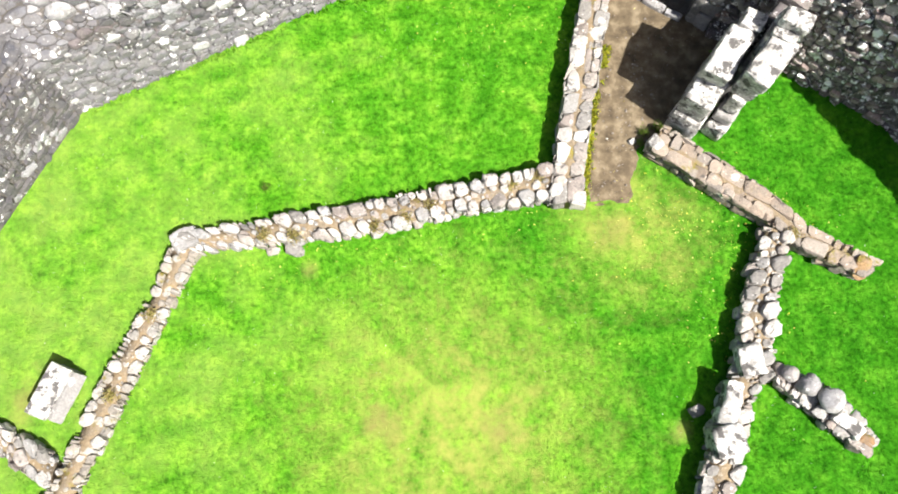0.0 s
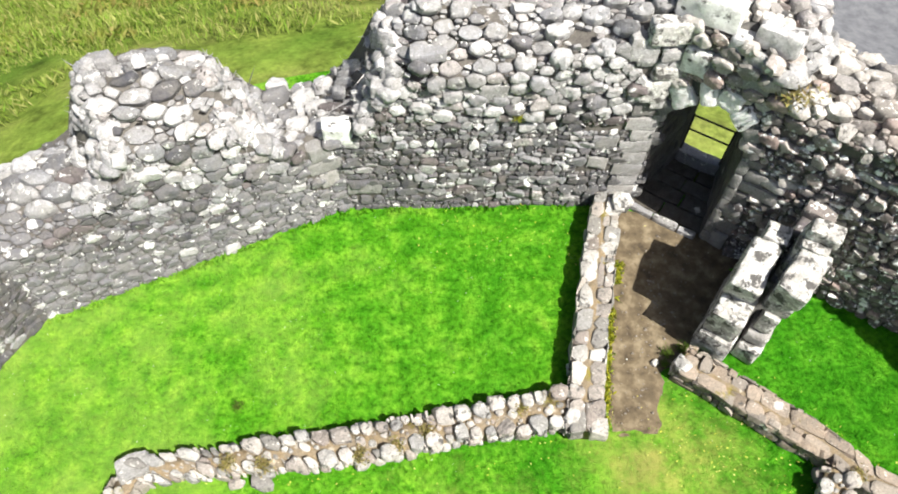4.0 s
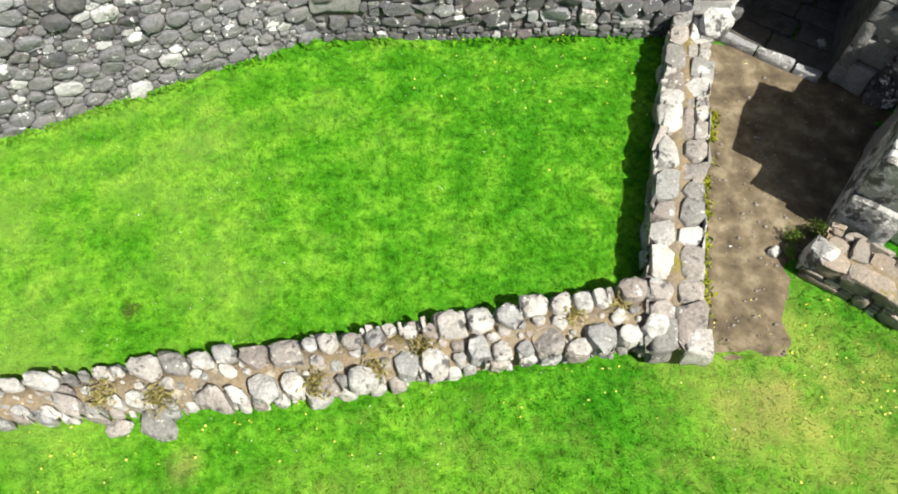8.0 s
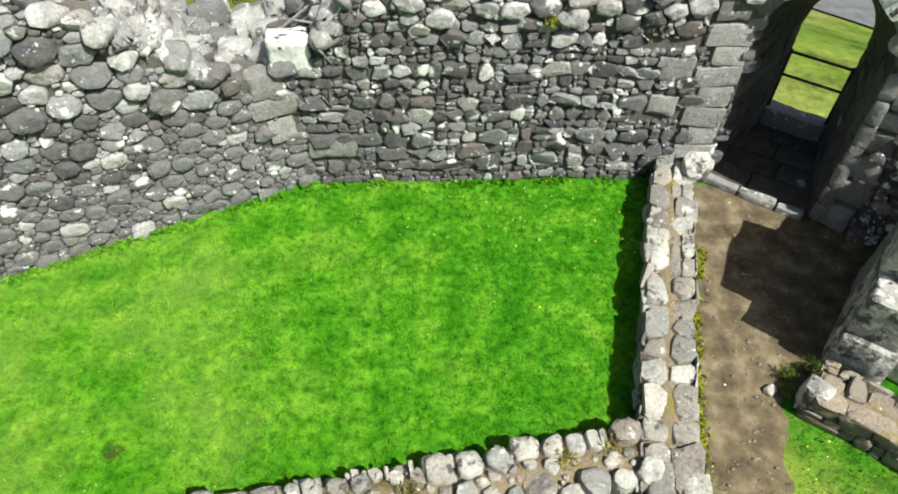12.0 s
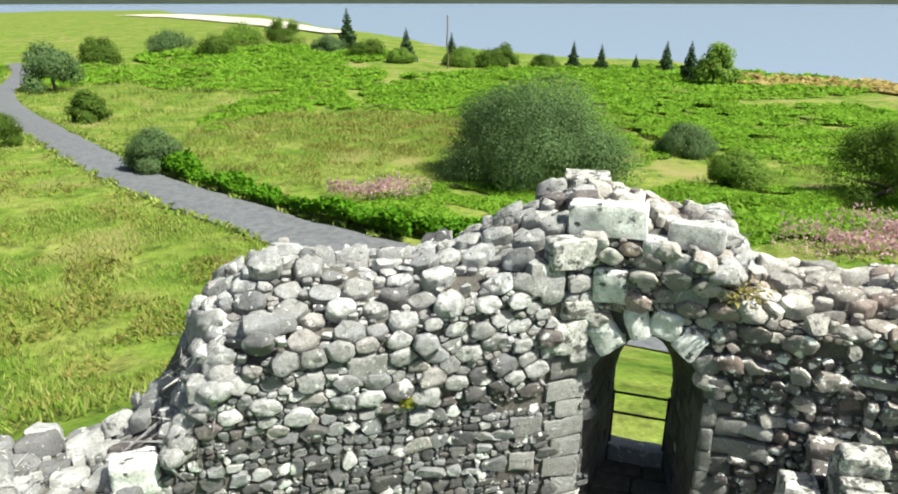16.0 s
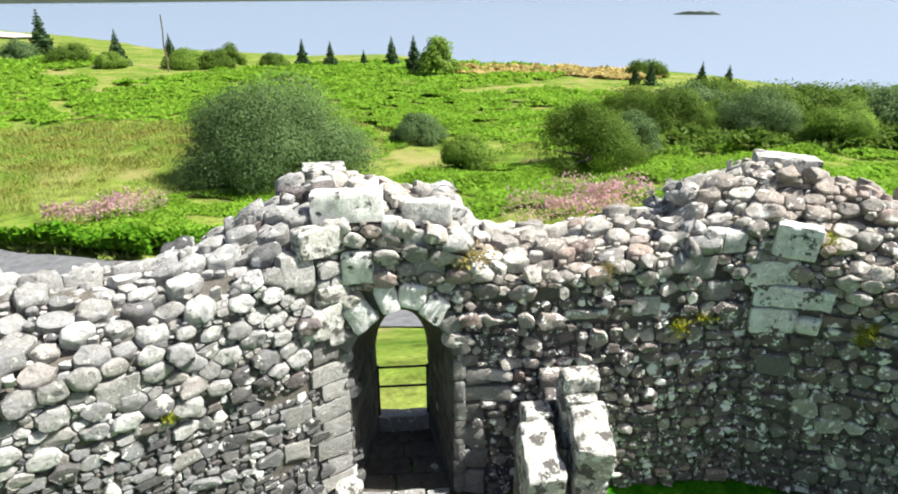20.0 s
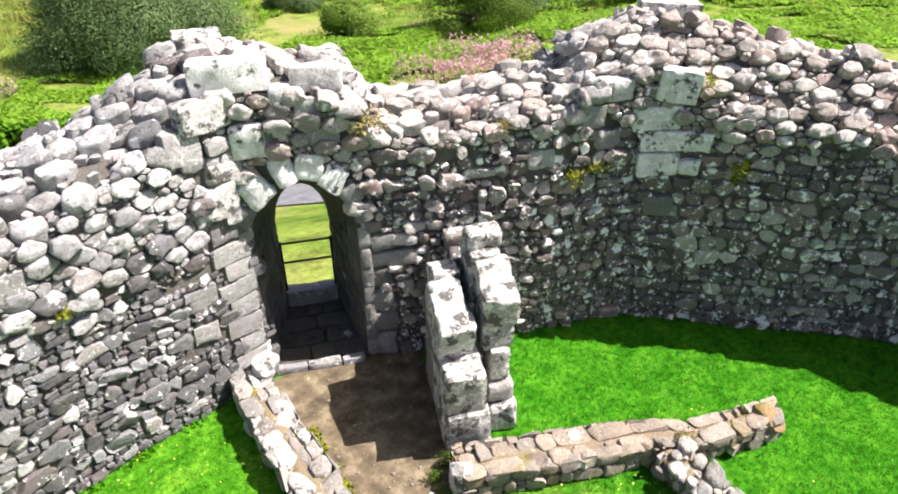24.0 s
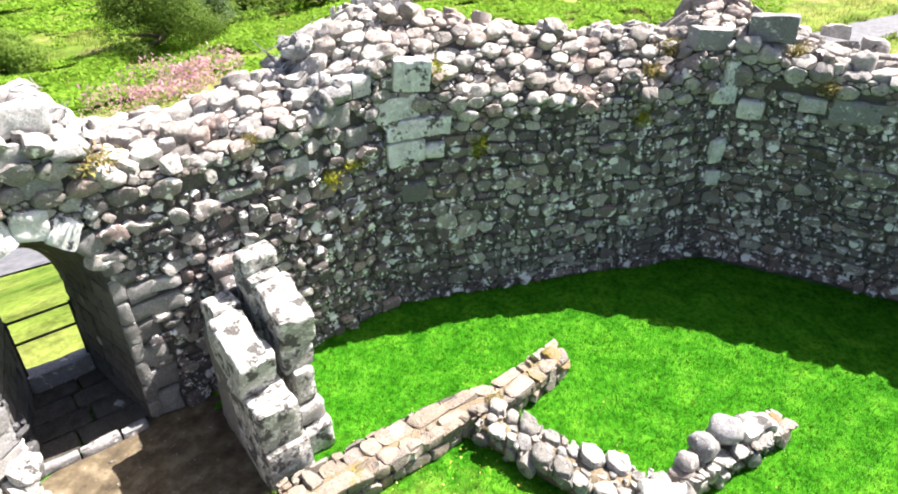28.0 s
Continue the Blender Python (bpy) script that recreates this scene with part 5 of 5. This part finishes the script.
def conifer(x, y, high, seed):
    rng = np.random.default_rng(seed)
    thing = tagged(new("conifer"), "small dark spruce on the shore bank", "tree", "spruces on the shore bank")
    thing.location = (x, y, ground_height(x, y) - 0.05)
    limb("trunk", Vector((0, 0, 0)), Vector((0, 0, high)), high * 0.025, 0.01, thing)
    pts, sizes = [], []
    for k in range(16):
        t = k / 16
        r = high * 0.29 * (1 - t) * (0.75 + 0.5 * rng.random())
        for a in np.arange(11) * 2 * math.pi / 11 + rng.random() * 6:
            for f in (0.15, 0.35, 0.55, 0.75, 0.95):
                pts.append((math.cos(a) * r * f, math.sin(a) * r * f, high * (0.08 + 0.9 * t) - r * f * 0.35))
                sizes.append(high * 0.062 * (1.25 - t))
    crown = new("crown", cards("crown", pts, sizes, CONIFER, rng, 0, 0.6))
    crown.parent = thing


for k, (x, y, h) in enumerate(((64.9, 127.0, 6.1), (71.1, 126.9, 5.4), (76.7, 123.1, 3.6), (81.1, 119.4, 6.3), (74.0, 102.0, 7.2), (29.4, 186.1, 11.2), (36.1, 148.9, 7.4), (94.2, 66.0, 4.0), (92.8, 68.0, 3.4), (98.3, 59.7, 4.2), (100.3, 56.3, 3.9), (44.8, 144.0, 7.0))):
    conifer(x, y, h, 400 + k)


def field_plants(name, mat, count, spots, size, seed, label, upright=0.6, narrow=0.3, lift=0.5, thin=-0.12, mound=0.0, bare=()):
    """Scattered plants as one mesh: spots are (x, y, radius x, radius y, share); bare are glades left open."""
    rng = np.random.default_rng(seed)
    pts, ss = [], []
    for x, y, rx, ry, share in spots:
        n = int(count * share)
        a, u = rng.random(n) * 2 * math.pi, rng.random(n) ** 0.5
        for px, py in zip(x + np.cos(a) * u * rx, y + np.sin(a) * u * ry):
            if math.hypot(px, py) < 15.5 or near_road(px, py):
                continue
            d = noise.noise(Vector((px * 0.35, py * 0.35, seed)))
            if d < thin or any(((px - bx) / rx_) ** 2 + ((py - by) / ry_) ** 2 < 1 + 1.2 * d for bx, by, rx_, ry_ in bare):
                continue
            s = size * (0.6 + 0.8 * rng.random()) * (1 + d) * max(1.0, math.hypot(px, py) / 55)
            swell = max(0.0, 0.25 + noise.noise(Vector((px * 0.12, py * 0.3, seed + 5)))) * mound
            pts.append((px, py, ground_height(px, py) + s * lift * (0.5 + 0.5 * rng.random()) + swell))
            ss.append(s)
    ob = new(name, cards(name, pts, ss, mat, rng, upright, narrow))
    return tagged(ob, label, "plants", kind="stuff")


def near_road(x, y):
    limit = 3.2 if 8 < x < 20 else 2.0
    for (ax, ay), (bx, by) in zip(ROAD_LINE, ROAD_LINE[1:]):
        dx, dy = bx - ax, by - ay
        t = max(0, min(1, ((x - ax) * dx + (y - ay) * dy) / (dx * dx + dy * dy)))
        if (x - ax - t * dx) ** 2 + (y - ay - t * dy) ** 2 < limit * limit:
            return True
    return False


field_plants("bracken", BRACKEN, 240000, [(45, 27, 13, 7, 0.05), (78, 10, 14, 12, 0.05), (40, 9, 9, 8, 0.04), (50, 4, 13, 9, 0.07), (64, 4, 14, 14, 0.06), (52, 18, 12, 9, 0.05), (30, 76, 34, 30, 0.34), (56, 55, 24, 20, 0.14), (28, 33, 13, 6, 0.12), (14, 38, 9, 5, 0.08), (70, 105, 40, 26, 0.12), (40, 19, 13, 9, 0.07), (5, 120, 20, 22, 0.07), (-30, 130, 22, 18, 0.05), (10, 165, 30, 22, 0.08), (60, 112, 34, 14, 0.06)], 0.16, 61, "bright green bracken covering the field", -0.5, 0.6, 0.7, -0.25, 0.7, bare=((11, 66, 13, 17), (36, 45, 6, 4)))
field_plants("rough_grass", TALL, 130000, [(60, -9, 18, 14, 0.09), (-20, 120, 22, 30, 0.10), (-5, 85, 14, 20, 0.07), (-6, 30, 19, 15, 0.40), (-20, 20, 11, 17, 0.2), (10, 62, 16, 18, 0.26), (25, 57, 20, 10, 0.08), (-17, 56, 16, 18, 0.08), (40, 36, 14, 8, 0.06)], 0.15, 62, "tall yellow-green rough grass outside the wall", 0.9, 0.10, 0.7, -0.3, 0.2)
field_plants("willowherb", HEATHER, 7000, [(31.0, 26.0, 3.2, 1.6, 0.35), (31.0, 26.2, 6.0, 3.2, 0.35), (8.3, 42.2, 3.4, 1.8, 0.3)], 0.11, 63, "patch of pink willowherb among bracken", -0.1, 0.4, 7.5, -0.8)
field_plants("dry_bank", DRY, 16000, [(90, 100, 9, 7, 0.35), (98, 92, 9, 8, 0.35), (104, 80, 9, 8, 0.3)], 0.24, 65, "strip of dry tan grass on the shore bank", -0.6, 0.6, 0.8, -0.6)
RUSH = leaf_material("brown_green_rushes", [(0.20, 0.24, 0.04), (0.28, 0.25, 0.08), (0.16, 0.21, 0.03), (0.34, 0.27, 0.10)], 0.4)
field_plants("rushes", RUSH, 42000, [(-8, 26, 17, 9, 0.4), (-16, 42, 12, 14, 0.2), (10, 64, 15, 17, 0.30), (24, 60, 18, 10, 0.15)], 0.16, 67, "brownish clumps of rushes among rough grass", 0.6, 0.2, 0.7, 0.05, 0.2)


def road_verge():
    """Uneven grass that overlaps the edges of the lane."""
    rng = np.random.default_rng(68)
    pts = []
    for (ax, ay), (bx, by) in zip(ROAD_LINE, ROAD_LINE[1:]):
        d = math.hypot(bx - ax, by - ay)
        nx, ny = (by - ay) / d, -(bx - ax) / d
        for _ in range(int(d * 70)):
            t, w = rng.random(), (1.55 + abs(rng.normal(0, 0.5))) * rng.choice((-1, 1))
            x, y = ax + (bx - ax) * t + nx * w, ay + (by - ay) * t + ny * w
            if noise.noise(Vector((x * 0.8, y * 0.8, 3))) > 0.25 - (abs(w) - 1.55) and not 8 < x < 21:
                pts.append((x, y, ground_height(x, y) + 0.20 + 0.1 * rng.random()))
    tagged(new("verge_grass", cards("verge_grass", pts, 0.10 + 0.16 * rng.random(len(pts)), TALL, rng, 0.5, 0.3)), "uneven yellow-green grass verge edging the lane", "grass", kind="stuff")


road_verge()
HEDGE_LINE = [(-5.2, 54), (-1.8, 47.8), (1.8, 41.8), (4.7, 37.6), (7.8, 34.5), (10.7, 32.8), (13.8, 31), (17.5, 28), (22.5, 23.4), (31, 16.8)]
field_plants("hedge", HEDGE, 30000, [(ax + (bx - ax) * t, ay + (by - ay) * t, 1.1, 1.1, 1 / 45) for (ax, ay), (bx, by) in zip(HEDGE_LINE, HEDGE_LINE[1:]) for t in (0, 0.2, 0.4, 0.6, 0.8)], 0.17, 64, "ragged green hedge of scrub along the lane", -0.2, 0.6, 3.8, -0.5, 0.5)


field_plants("scrub", SHRUB, 26000, [(80, 32, 27, 13, 0.8), (55, 36, 12, 8, 0.2)], 0.28, 66, "low dark green scrub under the thicket", -0.2, 0.6, 1.4, -0.6, 1.6)


def telegraph_pole():
    x, y = 41.0, 134.5
    z = ground_height(x, y)
    thing = tagged(new("telegraph_pole"), "dark wooden telegraph pole standing in the field", "pole")
    thing.location = (x, y, z)
    limb("post", Vector((0, 0, -0.3)), Vector((0, 0, 10.2)), 0.16, 0.12, thing)


telegraph_pole()


# ---- tufts growing on the walls ----
TUFT = leaf_material("yellow_wall_plant", [(0.22, 0.25, 0.02), (0.32, 0.30, 0.03), (0.12, 0.20, 0.02)])
STRAW = leaf_material("straw_tuft", [(0.30, 0.22, 0.10), (0.20, 0.20, 0.05), (0.36, 0.28, 0.14)])


def wall_tuft(at, r, mat, label, seed):
    rng = np.random.default_rng(seed)
    thing = new("wall_plant", cards("wall_plant", rng.normal(size=(240, 3)) * r * (0.5, 0.5, 0.42), r * (0.14 + 0.2 * rng.random(240)), mat, rng, 0.2, 0.28))
    thing.location = at
    return tagged(thing, label, "plant", kind="stuff")


for k, (i, s, v, r) in enumerate(((5, 0.84, 4.38, 0.16), (4, 5.48, 3.15, 0.13), (4, 5.08, 3.03, 0.15), (5, 1.46, 3.13, 0.16), (5, 1.40, 2.95, 0.10), (5, 4.45, 3.27, 0.17), (3, 3.48, 2.8, 0.10))):
    wall_tuft(wall_surface(i)[0](s, v, 0.07), r, TUFT, "yellow-green plant tuft rooted in a wall joint", 500 + k)
for k, (i, s, v, r) in enumerate(((4, 1.9, 4.15, 0.2), (4, 2.15, 4.25, 0.17), (5, 4.7, 4.05, 0.18), (5, 5.0, 4.5, 0.2), (6, 0.95, 4.4, 0.2), (6, 1.5, 3.8, 0.18), (4, 3.9, 3.9, 0.12))):
    wall_tuft(wall_surface(i)[0](s, v, 0.08), r, STRAW, "straw-coloured grass tuft on the broken wall top", 520 + k)
for k, (x, y) in enumerate(((1.75, 3.85), (-0.4, 3.25), (0.1, 3.5), (-1.0, 3.1), (-2.6, 3.0), (-3.2, 3.05), (2.3, 4.0), (-5.4, 1.6), (-6.1, 0.1), (7.2, 2.6))):
    wall_tuft(Vector((x, y, 0.40 if x > -4 else 0.24)), 0.14, STRAW, "straw-coloured grass tuft on the low wall", 540 + k)
for k, (x, y, r) in enumerate(((4.60, 4.98, 0.11), (4.50, 4.74, 0.08), (4.92, 5.06, 0.12))):
    wall_tuft(Vector((x, y, 0.12)), r, SHRUB, "dark green weed tuft at the foot of the pillar", 560 + k)


def verge(name, line, count, mat, label, seed, size=0.05):
    """Low weeds along the foot of a wall."""
    rng = np.random.default_rng(seed)
    pts = []
    for (ax, ay), (bx, by) in zip(line, line[1:]):
        t = rng.random(count)
        pts.append(np.stack([ax + (bx - ax) * t + rng.normal(0, 0.05, count), ay + (by - ay) * t + rng.normal(0, 0.05, count), 0.02 + 0.06 * rng.random(count)], 1))
    pts = np.concatenate(pts)
    pts = pts[[noise.noise(Vector((p[0] * 3, p[1] * 3, seed))) > -0.2 for p in pts]]
    tagged(new(name, cards(name, pts, size * (0.5 + rng.random(len(pts))), mat, rng, 0.4, 0.35)), label, "plants", kind="stuff")


def path_pebbles():
    """Small pale stones trodden into the path, all in one mesh."""
    rng = np.random.default_rng(73)
    bm = bmesh.new()
    for _ in range(260):
        t = rng.random()
        x, y = 5.1 - 1.35 * t + rng.normal(0, 0.45 - 0.2 * t), 7.6 - 3.9 * t + rng.normal(0, 0.15)
        r = 0.007 + 0.020 * rng.random() ** 3
        bmesh.ops.create_icosphere(bm, subdivisions=1, radius=r, matrix=Matrix.Translation((x, y, 0.02 + r * 0.2)) @ Matrix.Diagonal((1.3, 1, 0.7, 1)))
    me = bpy.data.meshes.new("path_pebbles")
    bm.to_mesh(me)
    bm.free()
    me.materials.append(STONE_TAN)
    me.shade_smooth()
    tagged(new("path_pebbles", me), "small pale pebbles trodden into the earth path", "pebbles", kind="stuff")


path_pebbles()
rock("loose_stone", (0.17, 0.13, 0.10), (4.35, 4.80, 0.05), 30, STONE_LOW, "small grey stone lying on the earth path", 21)
wall_tuft(Vector((-3.28, 4.15, 0.03)), 0.10, SHRUB, "small dark weed tuft standing in the lawn", 580)
verge("wall_foot_weeds", [(3.2, 3.5), (3.42, 4.6), (3.80, 6.2), (4.05, 7.0)], 500, TUFT, "yellow-green weeds along the foot of the low wall", 71)
verge("wall_foot_grass", [(-7.1, 5.95), (-1.55, 8.45), (4.3, 8.5)], 700, BLADE, "pale grass fringe along the foot of the curtain wall", 72, 0.045)

# ---- far shore ----
def sand_strip():
    SAND = plain_material("pale_shore_sand", [(0.42, 0.38, 0.31), (0.55, 0.50, 0.42)], 0.08)
    strip("shore_sand", [(-60, 640), (-10, 520), (15, 420), (33, 335), (46, 285)], [60, 50, 38, 24, 8], lambda x, y: max(ground_height(x, y), -7.2), SAND, "pale sandy shore strip beside the loch", "sand", 0.7, 12.0)


sand_strip()


def far_hills():
    verts, faces = [], []
    n, rows = 160, 7
    for k in range(n + 1):
        az = radians(-70 + 200 * k / n)
        for q in range(rows):
            r = 2100 + 130 * q + 60 * noise.noise(Vector((k * 0.09, 1, 5)))
            z = -9 + 140 * (q / (rows - 1)) ** 0.8 * (0.7 + 0.5 * noise.noise(Vector((k * 0.07, q * 0.4, 2)))) if q else -12
            verts.append((r * math.sin(az), r * math.cos(az), z))
        if k:
            b = (k - 1) * rows
            faces += [(b + q, b + rows + q, b + rows + q + 1, b + q + 1) for q in range(rows - 1)]
    mat = plain_material("far_moor", [(0.008, 0.016, 0.009), (0.015, 0.028, 0.014), (0.025, 0.032, 0.022)], 0.012, 0.95, 0.1, 1.0)
    tagged(new("backdrop_hills", mesh("backdrop_hills", verts, faces, mat)), "dark wooded far shore beyond the loch", "hills", kind="structure")


far_hills()


def islet():
    bm = bmesh.new()
    bmesh.ops.create_icosphere(bm, subdivisions=4, radius=1)
    for v in bm.verts:
        v.co = Vector((v.co.x * 17, v.co.y * 6, v.co.z * (2.2 + 1.4 * noise.noise(v.co * 3))))
    me = bpy.data.meshes.new("islet")
    bm.to_mesh(me)
    bm.free()
    me.materials.append(bpy.data.materials["far_moor"])
    ob = new("islet", me)
    ob.matrix_basis = pose(470, 293, -7.6, 0, 0, -58)
    tagged(ob, "low dark islet in the loch", "island")


islet()


# ---- lawn ----
def lawn():
    rng = np.random.default_rng(77)
    n = 150000
    x, y = rng.uniform(-8.6, 12.6, n), rng.uniform(-4.2, 8.6, n)
    line = [(5.4, 8.1, 1.9), (5.15, 7.2, 1.85), (4.85, 6.4, 1.7), (4.4, 5.7, 1.15), (4.02, 4.9, 0.7), (3.84, 4.2, 0.5), (3.78, 3.65, 0.2)]
    keep = np.ones(n, bool)
    for (ax, ay, r), (bx, by, s) in zip(line, line[1:]):
        for t in (0, 0.25, 0.5, 0.75, 1.0):
            keep &= np.hypot(x - ax - (bx - ax) * t, y - ay - (by - ay) * t) > (r + (s - r) * t) * (0.85 + 0.3 * rng.random(n))
    for (ax, ay), (bx, by) in zip(CORNERS, CORNERS[1:] + CORNERS[:1]):
        d = np.hypot(bx - ax, by - ay)
        keep &= ((x - ax) * -(by - ay) + (y - ay) * (bx - ax)) / d < -0.02
    for px, py, r in ((1.1, -0.8, 0.5), (-1.0, -0.70, 0.45), (1.4, -1.0, 0.5), (4.62, -1.08, 0.22), (-7.3, 0.5, 0.7), (-7.8, 0.0, 0.5), (-6.7, 0.6, 0.4)):
        keep &= ~((np.hypot(x - px, y - py) < r * (0.5 + 0.7 * rng.random(n))) & (rng.random(n) < 0.93))
    keep &= ~((np.hypot(x - 0.3, y + 0.8) < 1.3 + 1.5 * rng.random(n)) & (rng.random(n) < 0.6))
    keep &= ~((np.hypot(x - 4.2, y - 2.9) < 0.5 + 1.2 * rng.random(n)) & (rng.random(n) < 0.6))
    x, y = x[keep], y[keep]
    n = len(x)
    clump = np.array([noise.noise(Vector((a * 2.2, b * 2.2, 1))) + 0.6 * noise.noise(Vector((a * 6, b * 6, 4))) for a, b in zip(x, y)])
    h = (0.030 + 0.026 * rng.random(n)) * (1 + 0.7 * clump).clip(0.4, 2)
    ang = rng.random(n) * 2 * math.pi
    lean = rng.normal(0, 0.55, (n, 2)) * h[:, None]
    wx, wy = np.cos(ang) * 0.007, np.sin(ang) * 0.007
    v = np.stack([np.stack([x - wx, y - wy, np.zeros(n)], 1), np.stack([x + wx, y + wy, np.zeros(n)], 1), np.stack([x + lean[:, 0], y + lean[:, 1], h], 1)], 1).reshape(-1, 3)
    me = bpy.data.meshes.new("lawn_grass")
    me.vertices.add(3 * n)
    me.vertices.foreach_set("co", v.ravel())
    me.loops.add(3 * n)
    me.loops.foreach_set("vertex_index", np.arange(3 * n))
    me.polygons.add(n)
    me.polygons.foreach_set("loop_start", np.arange(0, 3 * n, 3))
    me.materials.append(BLADE)
    me.update(calc_edges=True)
    tagged(new("lawn_grass", me), "short bright green mown lawn grass in the courtyard", "grass", kind="stuff")
    m = 1400
    px, py = rng.uniform(-8, 9.5, m), rng.uniform(-3, 8.3, m)
    ok = np.array([noise.noise(Vector((a * 0.6, b * 0.6, 9))) > -0.05 for a, b in zip(px, py)])
    px, py = px[ok], py[ok]
    tagged(new("daisies", cards("daisies", np.stack([px, py, np.full(len(px), 0.06)], 1), np.full(len(px), 0.008), WHITE_FLOWER, rng, 0, 0.9)), "tiny white daisies dotted over the lawn", "flowers", kind="stuff")


lawn()


def buttercups():
    """Small yellow flowers in the rougher grass by the path and the footing."""
    rng = np.random.default_rng(79)
    pts = []
    for ax, ay, bx, by, wide, count in ((4.3, 3.6, 6.7, 2.3, 0.35, 170), (4.2, 2.6, 6.6, 0.4, 0.8, 200), (3.25, 3.5, 3.75, 6.3, 0.06, 70), (5.4, 4.4, 8.0, 2.7, 0.3, 90), (-4.3, 2.5, 2.4, 3.2, 0.25, 130), (0.5, 7.9, 2.9, 7.6, 0.7, 90)):
        t = rng.random(count)
        x, y = ax + (bx - ax) * t + rng.normal(0, wide, count), ay + (by - ay) * t + rng.normal(0, wide, count)
        pts.append(np.stack([x, y, 0.05 + 0.04 * rng.random(count)], 1))
    pts = np.concatenate(pts)
    yellow = leaf_material("yellow_petals", [(0.62, 0.56, 0.06), (0.66, 0.64, 0.20), (0.55, 0.52, 0.05)])
    tagged(new("buttercups", cards("buttercups", pts, 0.011 + 0.008 * rng.random(len(pts)), yellow, rng, 0, 0.9)), "tiny yellow flowers in the rougher grass", "flowers", kind="stuff")


buttercups()


def break_rubble(i, s0, s1, count, seed):
    """Loose stones lying over a steep break of the wall's top."""
    a, b, d, out, ma, mb = side(i)
    rng = np.random.default_rng(seed)
    kinds = []
    for k in range(5):
        bm = bmesh.new()
        for p in rng.normal(size=(22, 3)):
            p /= np.abs(p).max() ** 0.6 * np.linalg.norm(p) ** 0.4
            bm.verts.new(Vector(p))
        bmesh.ops.convex_hull(bm, input=bm.verts[:])
        bmesh.ops.delete(bm, geom=[v for v in bm.verts if not v.link_faces], context="VERTS")
        bmesh.ops.bevel(bm, geom=bm.edges[:], offset=0.12, segments=1, affect="EDGES")
        me = bpy.data.meshes.new("stone")
        bm.to_mesh(me)
        bm.free()
        me.materials.append(STONE_PALE)
        me.shade_smooth()
        me.set_sharp_from_angle(angle=radians(40))
        kinds.append(me)
    for k in range(count):
        s = s0 + (s1 - s0) * (k + rng.random()) / count
        over = 0.0 + 1.6 * rng.random() ** 1.3
        zf, zc = top_of(NAMES[i], s)
        z = zf + (zc - zf) * min(1.0, over / 0.9)
        p = a + d * s + out * over
        r = 0.09 + 0.11 * rng.random()
        ob = new("stone", kinds[k % 5])
        ob.parent = walls[NAMES[i]]
        ob.matrix_basis = Matrix.Translation((p.x, p.y, z + 0.02)) @ pose(0, 0, 0, rng.normal(0, 25), rng.normal(0, 25), rng.random() * 360) @ Matrix.Diagonal((r * 1.3, r, r * 0.8, 1))


for i, s0, s1, count in ((2, 1.85, 2.65, 90), (2, 4.3, 5.1, 90), (3, 0.5, 1.3, 110), (4, 1.45, 2.05, 26), (4, 4.9, 5.5, 24)):
    break_rubble(i, s0, s1, count, 80 + i + count)

for i in range(len(NAMES)):
    lay_wall(i)
